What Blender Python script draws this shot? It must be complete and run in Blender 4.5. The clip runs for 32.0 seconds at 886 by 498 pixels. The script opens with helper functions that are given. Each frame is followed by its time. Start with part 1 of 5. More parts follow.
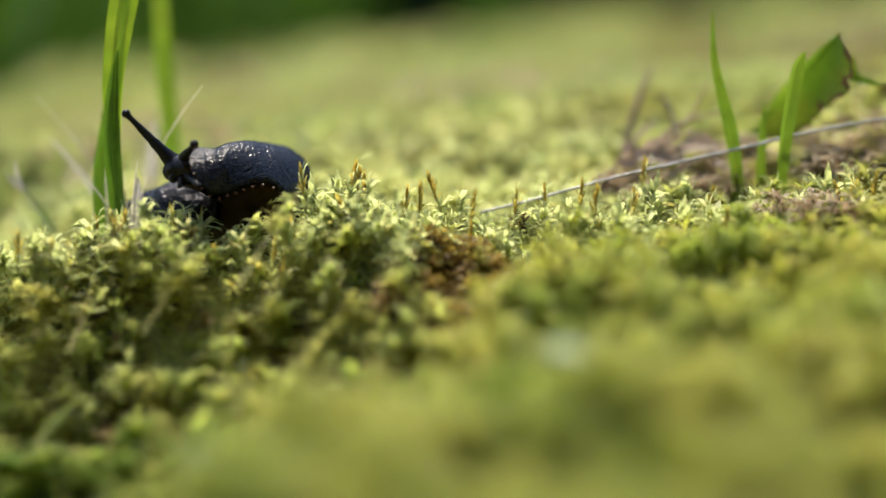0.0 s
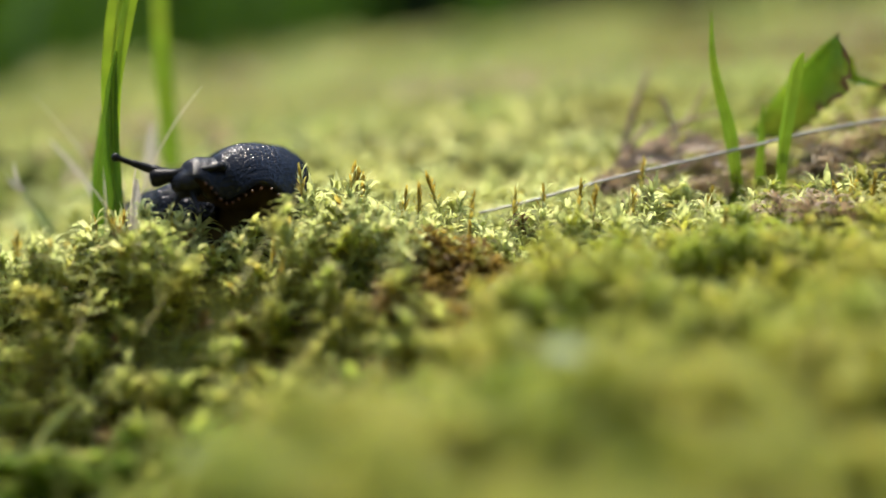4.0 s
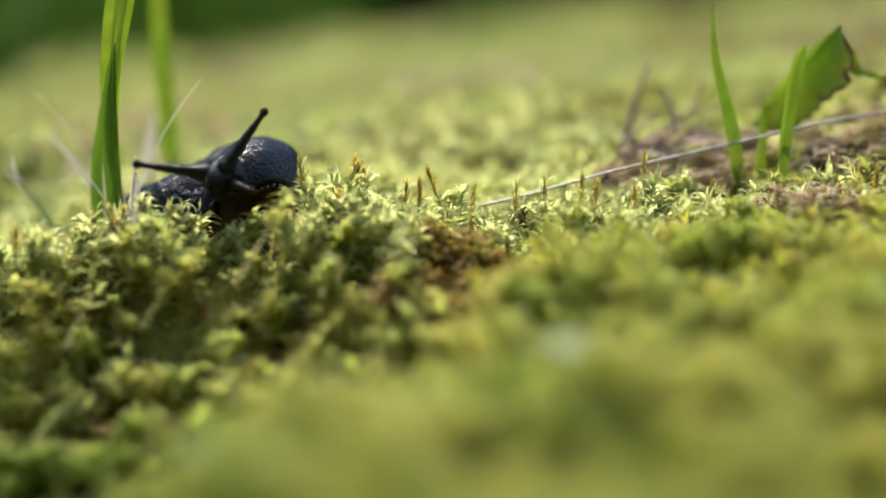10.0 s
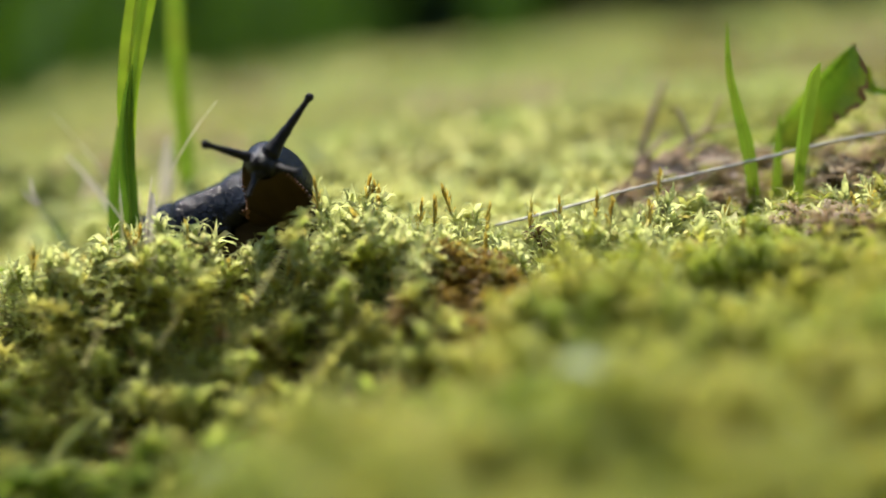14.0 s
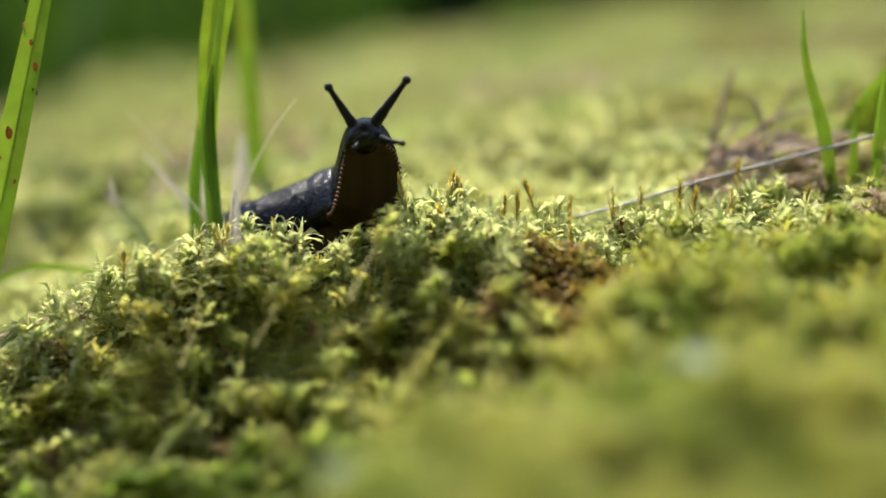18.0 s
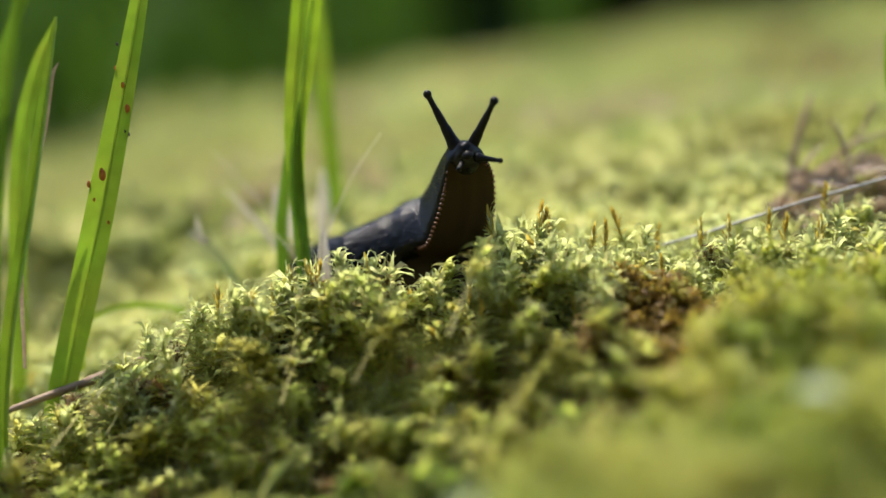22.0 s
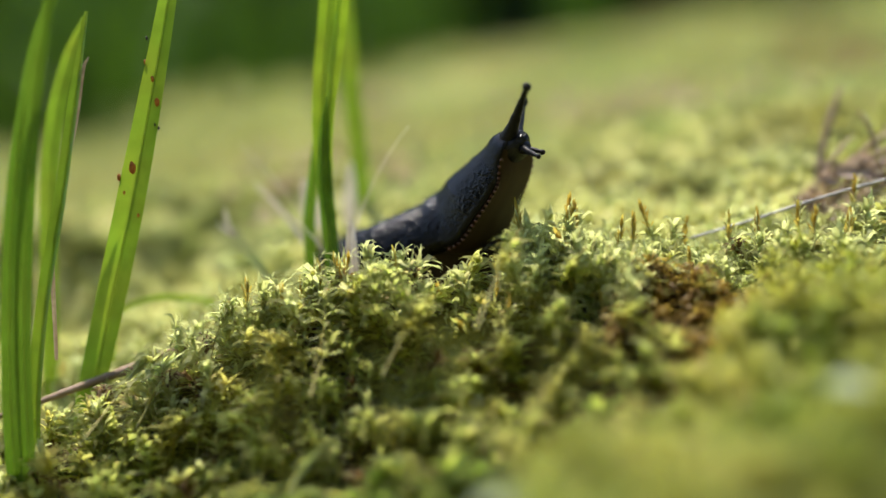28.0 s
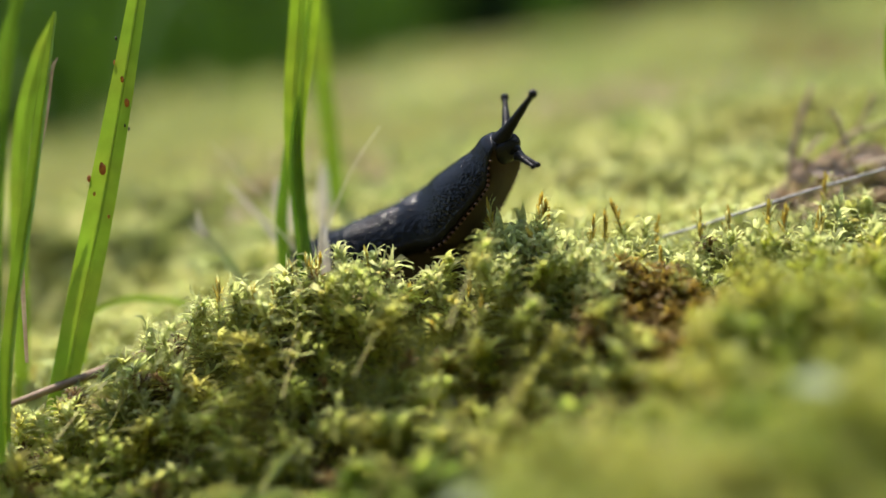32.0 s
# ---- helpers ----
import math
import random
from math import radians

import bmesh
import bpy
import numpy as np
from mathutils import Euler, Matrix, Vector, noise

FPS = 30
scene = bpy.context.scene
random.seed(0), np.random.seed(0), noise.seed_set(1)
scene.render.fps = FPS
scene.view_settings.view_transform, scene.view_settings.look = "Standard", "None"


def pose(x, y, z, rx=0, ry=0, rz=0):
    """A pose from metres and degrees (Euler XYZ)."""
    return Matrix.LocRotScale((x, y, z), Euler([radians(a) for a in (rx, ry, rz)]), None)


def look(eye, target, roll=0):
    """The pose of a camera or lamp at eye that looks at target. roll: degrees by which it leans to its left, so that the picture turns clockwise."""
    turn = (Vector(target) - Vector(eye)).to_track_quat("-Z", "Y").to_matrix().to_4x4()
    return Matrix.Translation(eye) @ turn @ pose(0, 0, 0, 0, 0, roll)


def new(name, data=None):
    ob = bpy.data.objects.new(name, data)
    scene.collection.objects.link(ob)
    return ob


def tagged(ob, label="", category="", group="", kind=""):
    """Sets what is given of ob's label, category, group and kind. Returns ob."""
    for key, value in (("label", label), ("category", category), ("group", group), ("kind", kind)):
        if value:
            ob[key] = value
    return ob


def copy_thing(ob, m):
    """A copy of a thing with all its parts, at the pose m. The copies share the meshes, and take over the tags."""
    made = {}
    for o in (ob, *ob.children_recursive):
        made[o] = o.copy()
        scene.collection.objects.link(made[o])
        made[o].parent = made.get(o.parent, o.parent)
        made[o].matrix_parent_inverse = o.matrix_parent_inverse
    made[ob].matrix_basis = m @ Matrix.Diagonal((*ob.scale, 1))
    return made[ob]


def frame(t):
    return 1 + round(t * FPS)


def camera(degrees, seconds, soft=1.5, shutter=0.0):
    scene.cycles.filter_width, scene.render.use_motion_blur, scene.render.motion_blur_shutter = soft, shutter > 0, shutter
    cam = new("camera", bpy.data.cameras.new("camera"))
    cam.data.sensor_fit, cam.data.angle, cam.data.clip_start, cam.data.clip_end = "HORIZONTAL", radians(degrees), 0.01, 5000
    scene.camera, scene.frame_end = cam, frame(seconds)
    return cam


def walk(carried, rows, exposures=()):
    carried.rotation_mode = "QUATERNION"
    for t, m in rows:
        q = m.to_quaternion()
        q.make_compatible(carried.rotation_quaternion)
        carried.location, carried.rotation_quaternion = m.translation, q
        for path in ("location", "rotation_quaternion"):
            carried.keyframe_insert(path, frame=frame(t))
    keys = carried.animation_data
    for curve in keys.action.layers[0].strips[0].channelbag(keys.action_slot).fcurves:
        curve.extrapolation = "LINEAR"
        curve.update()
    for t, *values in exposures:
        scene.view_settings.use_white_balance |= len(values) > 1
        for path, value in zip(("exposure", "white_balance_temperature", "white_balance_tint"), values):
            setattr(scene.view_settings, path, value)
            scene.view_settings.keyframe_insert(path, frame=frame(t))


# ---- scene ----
cam = camera(41.2, 32.0)
METRES, EYE, TILT, LEAN, TURN = 0.066, 0.040, -8.0, 0.0, 0.0
ROWS = [
    (0.0, 0.0, 0.0, 0.0, 0.0, 0.0, -0.0),
    (0.5, -0.0, 0.0003, 0.0002, 0.03, 0.02, 0.0),
    (1.0, 0.0002, -0.0006, 0.0003, 0.04, 0.05, -0.01),
    (1.5, 0.0003, -0.0009, 0.0005, 0.05, 0.07, -0.0),
    (2.0, 0.0001, 0.0004, 0.0008, 0.03, 0.09, 0.0),
    (2.5, -0.0001, 0.0013, 0.001, 0.01, 0.11, 0.0),
    (3.0, 0.0008, -0.0024, 0.0008, -0.02, 0.11, 0.03),
    (3.5, 0.0005, -0.001, 0.001, -0.06, 0.07, 0.04),
    (5.5, -0.0004, 0.0012, 0.002, 0.02, -0.09, 0.1),
    (6.0, -0.0007, 0.0019, 0.002, 0.03, -0.15, 0.09),
    (6.5, -0.0006, 0.0013, 0.002, -0.01, -0.17, 0.07),
    (7.0, -0.0011, 0.0028, 0.0021, 0.03, -0.23, 0.07),
    (7.5, -0.0016, 0.0045, 0.0021, 0.05, -0.32, 0.06),
    (8.0, -0.0029, 0.01, 0.0024, 0.02, -0.43, 0.07),
    (8.5, -0.0038, 0.0139, 0.0025, -0.06, -0.47, 0.06),
    (9.0, -0.004, 0.0138, 0.0025, -0.09, -0.43, 0.07),
    (9.5, -0.0044, 0.0153, 0.0026, -0.08, -0.38, 0.08),
    (10.0, -0.0048, 0.0166, 0.0026, -0.09, -0.32, 0.09),
    (10.5, -0.005, 0.0168, 0.0026, -0.05, -0.28, 0.09),
    (11.0, -0.0052, 0.0172, 0.0025, 0.0, -0.23, 0.07),
    (11.5, -0.0053, 0.0171, 0.0025, -0.04, -0.1, 0.09),
    (12.0, -0.0051, 0.0162, 0.0025, -0.04, 0.14, 0.11),
    (12.5, -0.0048, 0.0144, 0.0025, -0.04, 0.43, 0.14),
    (13.0, -0.0047, 0.0138, 0.0024, -0.02, 0.6, 0.15),
    (13.5, -0.0042, 0.011, 0.0023, 0.21, 0.61, 0.16),
    (14.0, -0.0057, 0.0114, 0.0005, 0.64, 0.65, 0.25),
    (14.5, -0.0048, 0.0043, -0.0004, 1.15, 0.68, 0.47),
    (16.5, -0.1962, -0.0187, 0.0507, 0.74, -0.5, 1.0),
    (17.0, -0.2178, -0.0224, 0.0371, 0.93, -0.26, 1.1),
    (17.5, -0.2473, -0.024, 0.0535, 0.96, -0.43, 1.2),
    (18.0, -0.2754, -0.0268, 0.0612, 1.02, -0.43, 1.38),
    (18.5, -0.3145, -0.0322, 0.0845, 1.01, -0.57, 1.71),
    (19.0, -0.3645, -0.032, 0.067, 1.17, -0.49, 1.94),
    (19.5, -0.4159, -0.0348, 0.0716, 1.22, -0.98, 2.16),
    (20.0, -0.4367, -0.0354, 0.0918, 1.49, -1.37, 2.44),
    (20.5, -0.4535, -0.0389, 0.1216, 1.65, -1.02, 2.6),
    (21.0, -0.4967, -0.0497, 0.1551, 1.66, -0.25, 2.63),
    (21.5, -0.5112, -0.0513, 0.1556, 1.8, -0.02, 2.68),
    (22.0, -0.5154, -0.0546, 0.1165, 2.09, 0.53, 2.61),
    (22.5, -0.5229, -0.0494, 0.1083, 2.23, -0.71, 2.41),
    (23.0, -0.5114, -0.0424, 0.0913, 2.3, -1.13, 2.4),
    (23.5, -0.5017, -0.041, 0.0822, 2.34, -0.95, 2.35),
    (24.0, -0.4687, -0.0337, 0.0726, 2.03, -1.37, 2.54),
    (24.5, -0.4768, -0.0334, 0.0577, 1.82, -1.88, 2.47),
    (25.0, -0.4909, -0.0432, 0.1303, 1.98, -1.71, 2.68),
    (25.5, -0.5068, -0.052, 0.1529, 2.23, -0.83, 2.66),
    (27.5, -0.5402, -0.0648, 0.1206, 3.31, 0.01, 2.44),
    (28.0, -0.5328, -0.0667, 0.127, 3.18, 0.1, 2.57),
    (28.5, -0.5263, -0.0662, 0.1249, 3.0, 0.36, 2.62),
    (29.0, -0.5195, -0.0636, 0.1218, 2.9, -0.24, 2.73),
    (29.5, -0.5121, -0.0619, 0.1237, 2.82, -0.49, 2.78),
    (30.0, -0.5082, -0.0596, 0.1127, 2.75, -0.5, 2.75),
    (30.5, -0.4974, -0.056, 0.125, 2.67, -0.65, 2.89),
    (31.0, -0.4879, -0.0527, 0.1272, 2.53, -0.54, 2.89),
    (31.5, -0.4895, -0.0564, 0.1268, 2.37, -0.35, 2.91),
    (32.0, -0.4961, -0.0616, 0.1399, 2.32, -0.14, 2.84),
]
walk(cam, [(t, pose(0, 0, EYE, TILT, LEAN, TURN) @ pose(METRES * x, METRES * y, METRES * z, 90 + pitch, roll, yaw)) for t, x, y, z, yaw, pitch, roll in ROWS])
DOF = cam.data.dof
DOF.use_dof, DOF.focus_distance, DOF.aperture_fstop, DOF.aperture_blades = True, 0.2755, 2.1, 0

# ---- light: a high sun from behind the slug, open sky ----
SUN_EL, SUN_AZ = 69.0, -26.0      # azimuth from +y, towards -x
world = bpy.data.worlds.new("sky")
scene.world = world
world.use_nodes = True
wn = world.node_tree.nodes
sky = wn.new("ShaderNodeTexSky")
sky.sky_type, sky.sun_disc = "NISHITA", False
sky.sun_elevation, sky.sun_rotation = radians(SUN_EL), radians(SUN_AZ)
wn["Background"].inputs["Strength"].default_value = 0.21
world.node_tree.links.new(sky.outputs[0], wn["Background"].inputs["Color"])
sun = new("sun", bpy.data.lights.new("sun", "SUN"))
sun.data.energy, sun.data.angle, sun.data.color = 4.1, radians(0.6), (1.0, 0.90, 0.77)
_a, _e = radians(SUN_AZ), radians(SUN_EL)
SUN_AT = Vector((math.sin(_a) * math.cos(_e), math.cos(_a) * math.cos(_e), math.sin(_e)))
sun.matrix_world = look(SUN_AT * 20, (0, 0.3, 0))
scene.view_settings.exposure = 0.92


# ---- materials ----
def material(name):
    m = bpy.data.materials.new(name)
    m.use_nodes = True
    nt = m.node_tree
    nt.nodes.clear()
    return m, nt


def node(nt, kind, **sets):
    n = nt.nodes.new(kind)
    for k, v in sets.items():
        if k in n.inputs:
            n.inputs[k].default_value = v
        else:
            setattr(n, k, v)
    return n


def ramp(nt, fac, stops):
    r = nt.nodes.new("ShaderNodeValToRGB")
    e = r.color_ramp.elements
    while len(e) < len(stops):
        e.new(0.5)
    for el, (p, c) in zip(e, stops):
        el.position, el.color = p, (*c, 1)
    nt.links.new(fac, r.inputs[0])
    return r.outputs[0]


def mixed(nt, fac, a, b, how="MIX"):
    m = nt.nodes.new("ShaderNodeMix")
    m.data_type, m.blend_type = "RGBA", how
    for sock, v in ((m.inputs[0], fac), (m.inputs[6], a), (m.inputs[7], b)):
        if isinstance(v, bpy.types.NodeSocket):
            nt.links.new(v, sock)
        else:
            sock.default_value = v if isinstance(v, float) else (*v, 1)
    return m.outputs[2]


def noise_at(nt, scale, detail=3.0, coords="Object"):
    tc = nt.nodes.new("ShaderNodeTexCoord")
    n = node(nt, "ShaderNodeTexNoise", Scale=scale, Detail=detail)
    nt.links.new(tc.outputs[coords], n.inputs["Vector"])
    return n.outputs["Fac"]


def foliage(name, shades, patch, patch_scale, through_light=0.5, rough=0.5, vein=0.0, fine=900.0, glow=(1.12, 1.10, 0.68)):
    """Thin leaf: glossy coat over diffuse and light let through. shades: ramp over the random of each leaf."""
    m, nt = material(name)
    geo = nt.nodes.new("ShaderNodeNewGeometry")
    col = ramp(nt, geo.outputs["Random Per Island"], shades)
    big = noise_at(nt, patch_scale, 3.0)
    fac = ramp(nt, big, [(0.42, (0, 0, 0)), (0.66, (1, 1, 1))])
    col = mixed(nt, fac, col, patch)
    grain = ramp(nt, noise_at(nt, fine, 2.0), [(0.25, (0.72, 0.72, 0.72)), (0.75, (1.12, 1.12, 1.12))])
    col = mixed(nt, 1.0, col, grain, "MULTIPLY")
    if vein:
        w = node(nt, "ShaderNodeTexWave", Scale=vein, Distortion=0.6)
        w.bands_direction = "X"
        uv = nt.nodes.new("ShaderNodeUVMap")
        nt.links.new(uv.outputs[0], w.inputs["Vector"])
        col = mixed(nt, ramp(nt, w.outputs["Fac"], [(0.3, (0, 0, 0)), (1.0, (0.35, 0.35, 0.35))]), col, (0.30, 0.45, 0.06))
    p = node(nt, "ShaderNodeBsdfPrincipled", Roughness=rough)
    p.inputs["Specular IOR Level"].default_value = 0.28
    tr = nt.nodes.new("ShaderNodeBsdfTranslucent")
    warm = mixed(nt, 1.0, col, glow, "MULTIPLY")
    mx = node(nt, "ShaderNodeMixShader", Fac=through_light)
    out = nt.nodes.new("ShaderNodeOutputMaterial")
    nt.links.new(col, p.inputs["Base Color"])
    nt.links.new(warm, tr.inputs["Color"])
    nt.links.new(p.outputs[0], mx.inputs[1])
    nt.links.new(tr.outputs[0], mx.inputs[2])
    nt.links.new(mx.outputs[0], out.inputs["Surface"])
    return m


def solid(name, stops, scale, rough=0.7, bump=0.3, bump_scale=None, spec=0.4, dist=0.0004, coords="Object"):
    m, nt = material(name)
    col = ramp(nt, noise_at(nt, scale, 5.0, coords), stops)
    p = node(nt, "ShaderNodeBsdfPrincipled", Roughness=rough)
    p.inputs["Specular IOR Level"].default_value = spec
    b = node(nt, "ShaderNodeBump", Strength=bump, Distance=dist)
    nt.links.new(noise_at(nt, bump_scale or scale * 4, 4.0, coords), b.inputs["Height"])
    nt.links.new(b.outputs[0], p.inputs["Normal"])
    nt.links.new(col, p.inputs["Base Color"])
    out = nt.nodes.new("ShaderNodeOutputMaterial")
    nt.links.new(p.outputs[0], out.inputs["Surface"])
    return m


MOSS = foliage("moss_leaf", [(0.0, (0.32, 0.37, 0.09)), (0.4, (0.44, 0.48, 0.15)), (0.8, (0.56, 0.57, 0.24)), (1.0, (0.48, 0.39, 0.18))],
               (0.43, 0.42, 0.14), 28.0, 0.5)
MOSS_PALE = foliage("moss_leaf_pale", [(0.0, (0.42, 0.48, 0.20)), (0.35, (0.54, 0.60, 0.28)), (0.8, (0.66, 0.70, 0.42)), (1.0, (0.60, 0.52, 0.27))],
                    (0.52, 0.53, 0.22), 40.0, 0.78, 0.55, glow=(1.09, 1.09, 0.85))
MOSS_BANK = foliage("moss_leaf_bank", [(0.0, (0.36, 0.38, 0.08)), (0.4, (0.48, 0.50, 0.11)), (0.8, (0.60, 0.60, 0.18)), (1.0, (0.52, 0.42, 0.16))],
                    (0.30, 0.38, 0.075), 50.0, 0.6)
MOSS_DEEP = foliage("moss_leaf_green", [(0.0, (0.42, 0.50, 0.17)), (0.5, (0.51, 0.57, 0.22)), (0.88, (0.58, 0.61, 0.29)), (1.0, (0.48, 0.38, 0.17))],
                    (0.52, 0.49, 0.18), 60.0, 0.82, 0.6, glow=(1.12, 1.12, 0.74))
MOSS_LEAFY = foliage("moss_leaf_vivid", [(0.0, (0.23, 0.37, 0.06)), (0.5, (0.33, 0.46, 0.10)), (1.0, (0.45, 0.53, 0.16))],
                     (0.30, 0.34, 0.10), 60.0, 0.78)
MOSS_FIELD = foliage("moss_field_leaf", [(0.0, (0.27, 0.345, 0.14)), (0.5, (0.33, 0.39, 0.18)), (1.0, (0.38, 0.41, 0.21))],
                     (0.30, 0.30, 0.14), 15.0, 0.68, fine=300.0)
MOSS_BROWN = foliage("moss_withered", [(0.0, (0.16, 0.10, 0.04)), (0.4, (0.30, 0.20, 0.06)), (0.75, (0.50, 0.36, 0.08)), (1.0, (0.60, 0.48, 0.10))],
                     (0.20, 0.13, 0.05), 140.0, 0.5)
MOSS_DEAD = foliage("moss_dead", [(0.0, (0.12, 0.07, 0.03)), (0.5, (0.26, 0.16, 0.07)), (1.0, (0.40, 0.27, 0.13))],
                    (0.10, 0.06, 0.03), 120.0, 0.35)
MOSS_TIP = foliage("moss_bud", [(0.0, (0.54, 0.37, 0.09)), (0.5, (0.64, 0.50, 0.15)), (1.0, (0.60, 0.58, 0.20))],
                   (0.46, 0.38, 0.10), 200.0, 0.7)
MOSS_BLEACHED = foliage("moss_bleached", [(0.0, (0.42, 0.33, 0.23)), (0.5, (0.54, 0.45, 0.32)), (1.0, (0.62, 0.55, 0.38))], (0.34, 0.25, 0.16), 60.0, 0.45, glow=(1.05, 0.98, 0.85))
STEM = solid("moss_stem", [(0.3, (0.26, 0.22, 0.07)), (0.7, (0.38, 0.36, 0.12))], 300.0)
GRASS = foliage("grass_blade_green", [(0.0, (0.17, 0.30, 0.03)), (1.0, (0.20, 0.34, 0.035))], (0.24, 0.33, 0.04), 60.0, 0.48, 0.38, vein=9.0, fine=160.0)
# brighter copy of the grass green: sunshine is put into the colour
GRASS_SUNLIT = foliage("grass_blade_sunlit", [(0.0, (0.28, 0.44, 0.035)), (1.0, (0.32, 0.49, 0.04))], (0.36, 0.46, 0.05), 60.0, 0.62, 0.38, vein=9.0, fine=160.0)
# darker copy: shade at the tuft's foot put into the colour; also naturally dark blades
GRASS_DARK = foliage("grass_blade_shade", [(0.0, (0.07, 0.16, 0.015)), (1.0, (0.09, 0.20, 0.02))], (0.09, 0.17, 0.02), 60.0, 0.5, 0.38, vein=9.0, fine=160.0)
STRAW = foliage("dry_straw", [(0.0, (0.72, 0.66, 0.55)), (1.0, (0.82, 0.77, 0.68))], (0.64, 0.57, 0.46), 90.0, 0.6, 0.5, glow=(1.0, 0.98, 0.92))
FAR_GRASS = foliage("far_grass_blade", [(0.0, (0.03, 0.08, 0.010)), (1.0, (0.09, 0.18, 0.02))], (0.04, 0.09, 0.015), 20.0, 0.4, 0.5)
LEAF = foliage("fallen_leaf_green", [(0.0, (0.11, 0.22, 0.018)), (1.0, (0.15, 0.27, 0.025))], (0.22, 0.27, 0.03), 90.0, 0.5, 0.42)
DRY_LEAF = foliage("dry_leaf_beige", [(0.0, (0.44, 0.33, 0.25)), (1.0, (0.52, 0.42, 0.33))], (0.30, 0.20, 0.14), 120.0, 0.45, glow=(1.0, 0.95, 0.85))
LEAF_EDGE = solid("leaf_edge_brown", [(0.3, (0.09, 0.035, 0.012)), (0.7, (0.18, 0.08, 0.025))], 400.0)
TWIG = solid("twig_bark", [(0.3, (0.17, 0.11, 0.07)), (0.7, (0.36, 0.26, 0.18))], 250.0)
STALK = solid("grey_stalk", [(0.3, (0.28, 0.27, 0.25)), (0.7, (0.46, 0.44, 0.42))], 300.0, 0.32)
PEBBLE = solid("pale_stone", [(0.3, (0.45, 0.43, 0.40)), (0.7, (0.62, 0.60, 0.57))], 200.0, 0.7)
APHID = solid("black_speck", [(0.3, (0.01, 0.01, 0.01)), (0.7, (0.03, 0.025, 0.02))], 900.0)
SPOT = solid("rust_spot", [(0.3, (0.25, 0.06, 0.01)), (0.7, (0.42, 0.14, 0.02))], 900.0)
FELT = solid("moss_felt", [(0.25, (0.22, 0.22, 0.06)), (0.5, (0.36, 0.36, 0.11)), (0.75, (0.44, 0.42, 0.14))], 40.0, 0.95, 0.9, 500.0, dist=0.002)
SOIL = solid("mossy_soil", [(0.25, (0.05, 0.03, 0.015)), (0.42, (0.13, 0.10, 0.035)), (0.6, (0.24, 0.24, 0.06)), (0.8, (0.34, 0.33, 0.08))], 60.0, 0.9, 0.8, 500.0, dist=0.002)
PALE = foliage("bleached_leaf", [(0.0, (0.28, 0.34, 0.25)), (1.0, (0.36, 0.41, 0.33))], (0.28, 0.35, 0.22), 150.0, 0.3)
RIB = foliage("grass_midrib", [(0.0, (0.42, 0.52, 0.10)), (1.0, (0.46, 0.56, 0.12))], (0.44, 0.52, 0.14), 90.0, 0.6)
PALE_GRASS = foliage("pale_grass_blade", [(0.0, (0.34, 0.42, 0.18)), (1.0, (0.42, 0.50, 0.26))], (0.46, 0.46, 0.30), 90.0, 0.6)
HEDGE = foliage("shrub_leaf", [(0.0, (0.030, 0.065, 0.014)), (1.0, (0.070, 0.125, 0.028))], (0.024, 0.050, 0.014), 1.5, 0.5, 0.5, fine=8.0)
BARK = solid("shrub_bark", [(0.3, (0.05, 0.035, 0.02)), (0.7, (0.12, 0.09, 0.06))], 12.0)


def slug_skin():
    """Wet black skin with fine grains, laid along the run of the body."""
    m, nt = material("slug_skin")
    uv = nt.nodes.new("ShaderNodeUVMap")
    mp = node(nt, "ShaderNodeMapping")
    mp.inputs["Scale"].default_value = (0.65, 1.0, 1.0)
    nt.links.new(uv.outputs[0], mp.inputs["Vector"])
    v = node(nt, "ShaderNodeTexVoronoi", Scale=2400.0)
    nt.links.new(mp.outputs[0], v.inputs["Vector"])
    n = node(nt, "ShaderNodeTexNoise", Scale=1500.0, Detail=3.0)
    nt.links.new(uv.outputs[0], n.inputs["Vector"])
    col = ramp(nt, n.outputs["Fac"], [(0.3, (0.002, 0.002, 0.0022)), (0.7, (0.006, 0.0055, 0.006))])
    hgt = ramp(nt, v.outputs["Distance"], [(0.0, (1, 1, 1)), (0.75, (0, 0, 0))])
    b = node(nt, "ShaderNodeBump", Strength=0.62, Distance=0.00022)
    nt.links.new(hgt, b.inputs["Height"])
    p = node(nt, "ShaderNodeBsdfPrincipled", Roughness=0.21)
    p.inputs["Specular IOR Level"].default_value = 0.24
    nt.links.new(col, p.inputs["Base Color"])
    nt.links.new(b.outputs[0], p.inputs["Normal"])
    out = nt.nodes.new("ShaderNodeOutputMaterial")
    nt.links.new(p.outputs[0], out.inputs["Surface"])
    return m


SKIN = slug_skin()
SOLE = solid("slug_sole", [(0.3, (0.030, 0.0180, 0.0070)), (0.7, (0.042, 0.0260, 0.0100))], 400.0, 0.55, 0.3, 1200.0, spec=0.12, dist=0.0001)
FRINGE = solid("slug_foot_fringe", [(0.3, (0.04, 0.015, 0.006)), (0.7, (0.16, 0.06, 0.018))], 900.0, 0.4)
HORN = solid("slug_tentacle_skin", [(0.3, (0.004, 0.004, 0.0045)), (0.7, (0.012, 0.011, 0.011))], 1500.0, 0.40, 0.6, 2500.0, spec=0.13, dist=0.0001)


# ---- mesh helpers ----
def smooth(a, b, x):
    u = np.clip((x - a) / (b - a), 0.0, 1.0)
    return u * u * (3 - 2 * u)


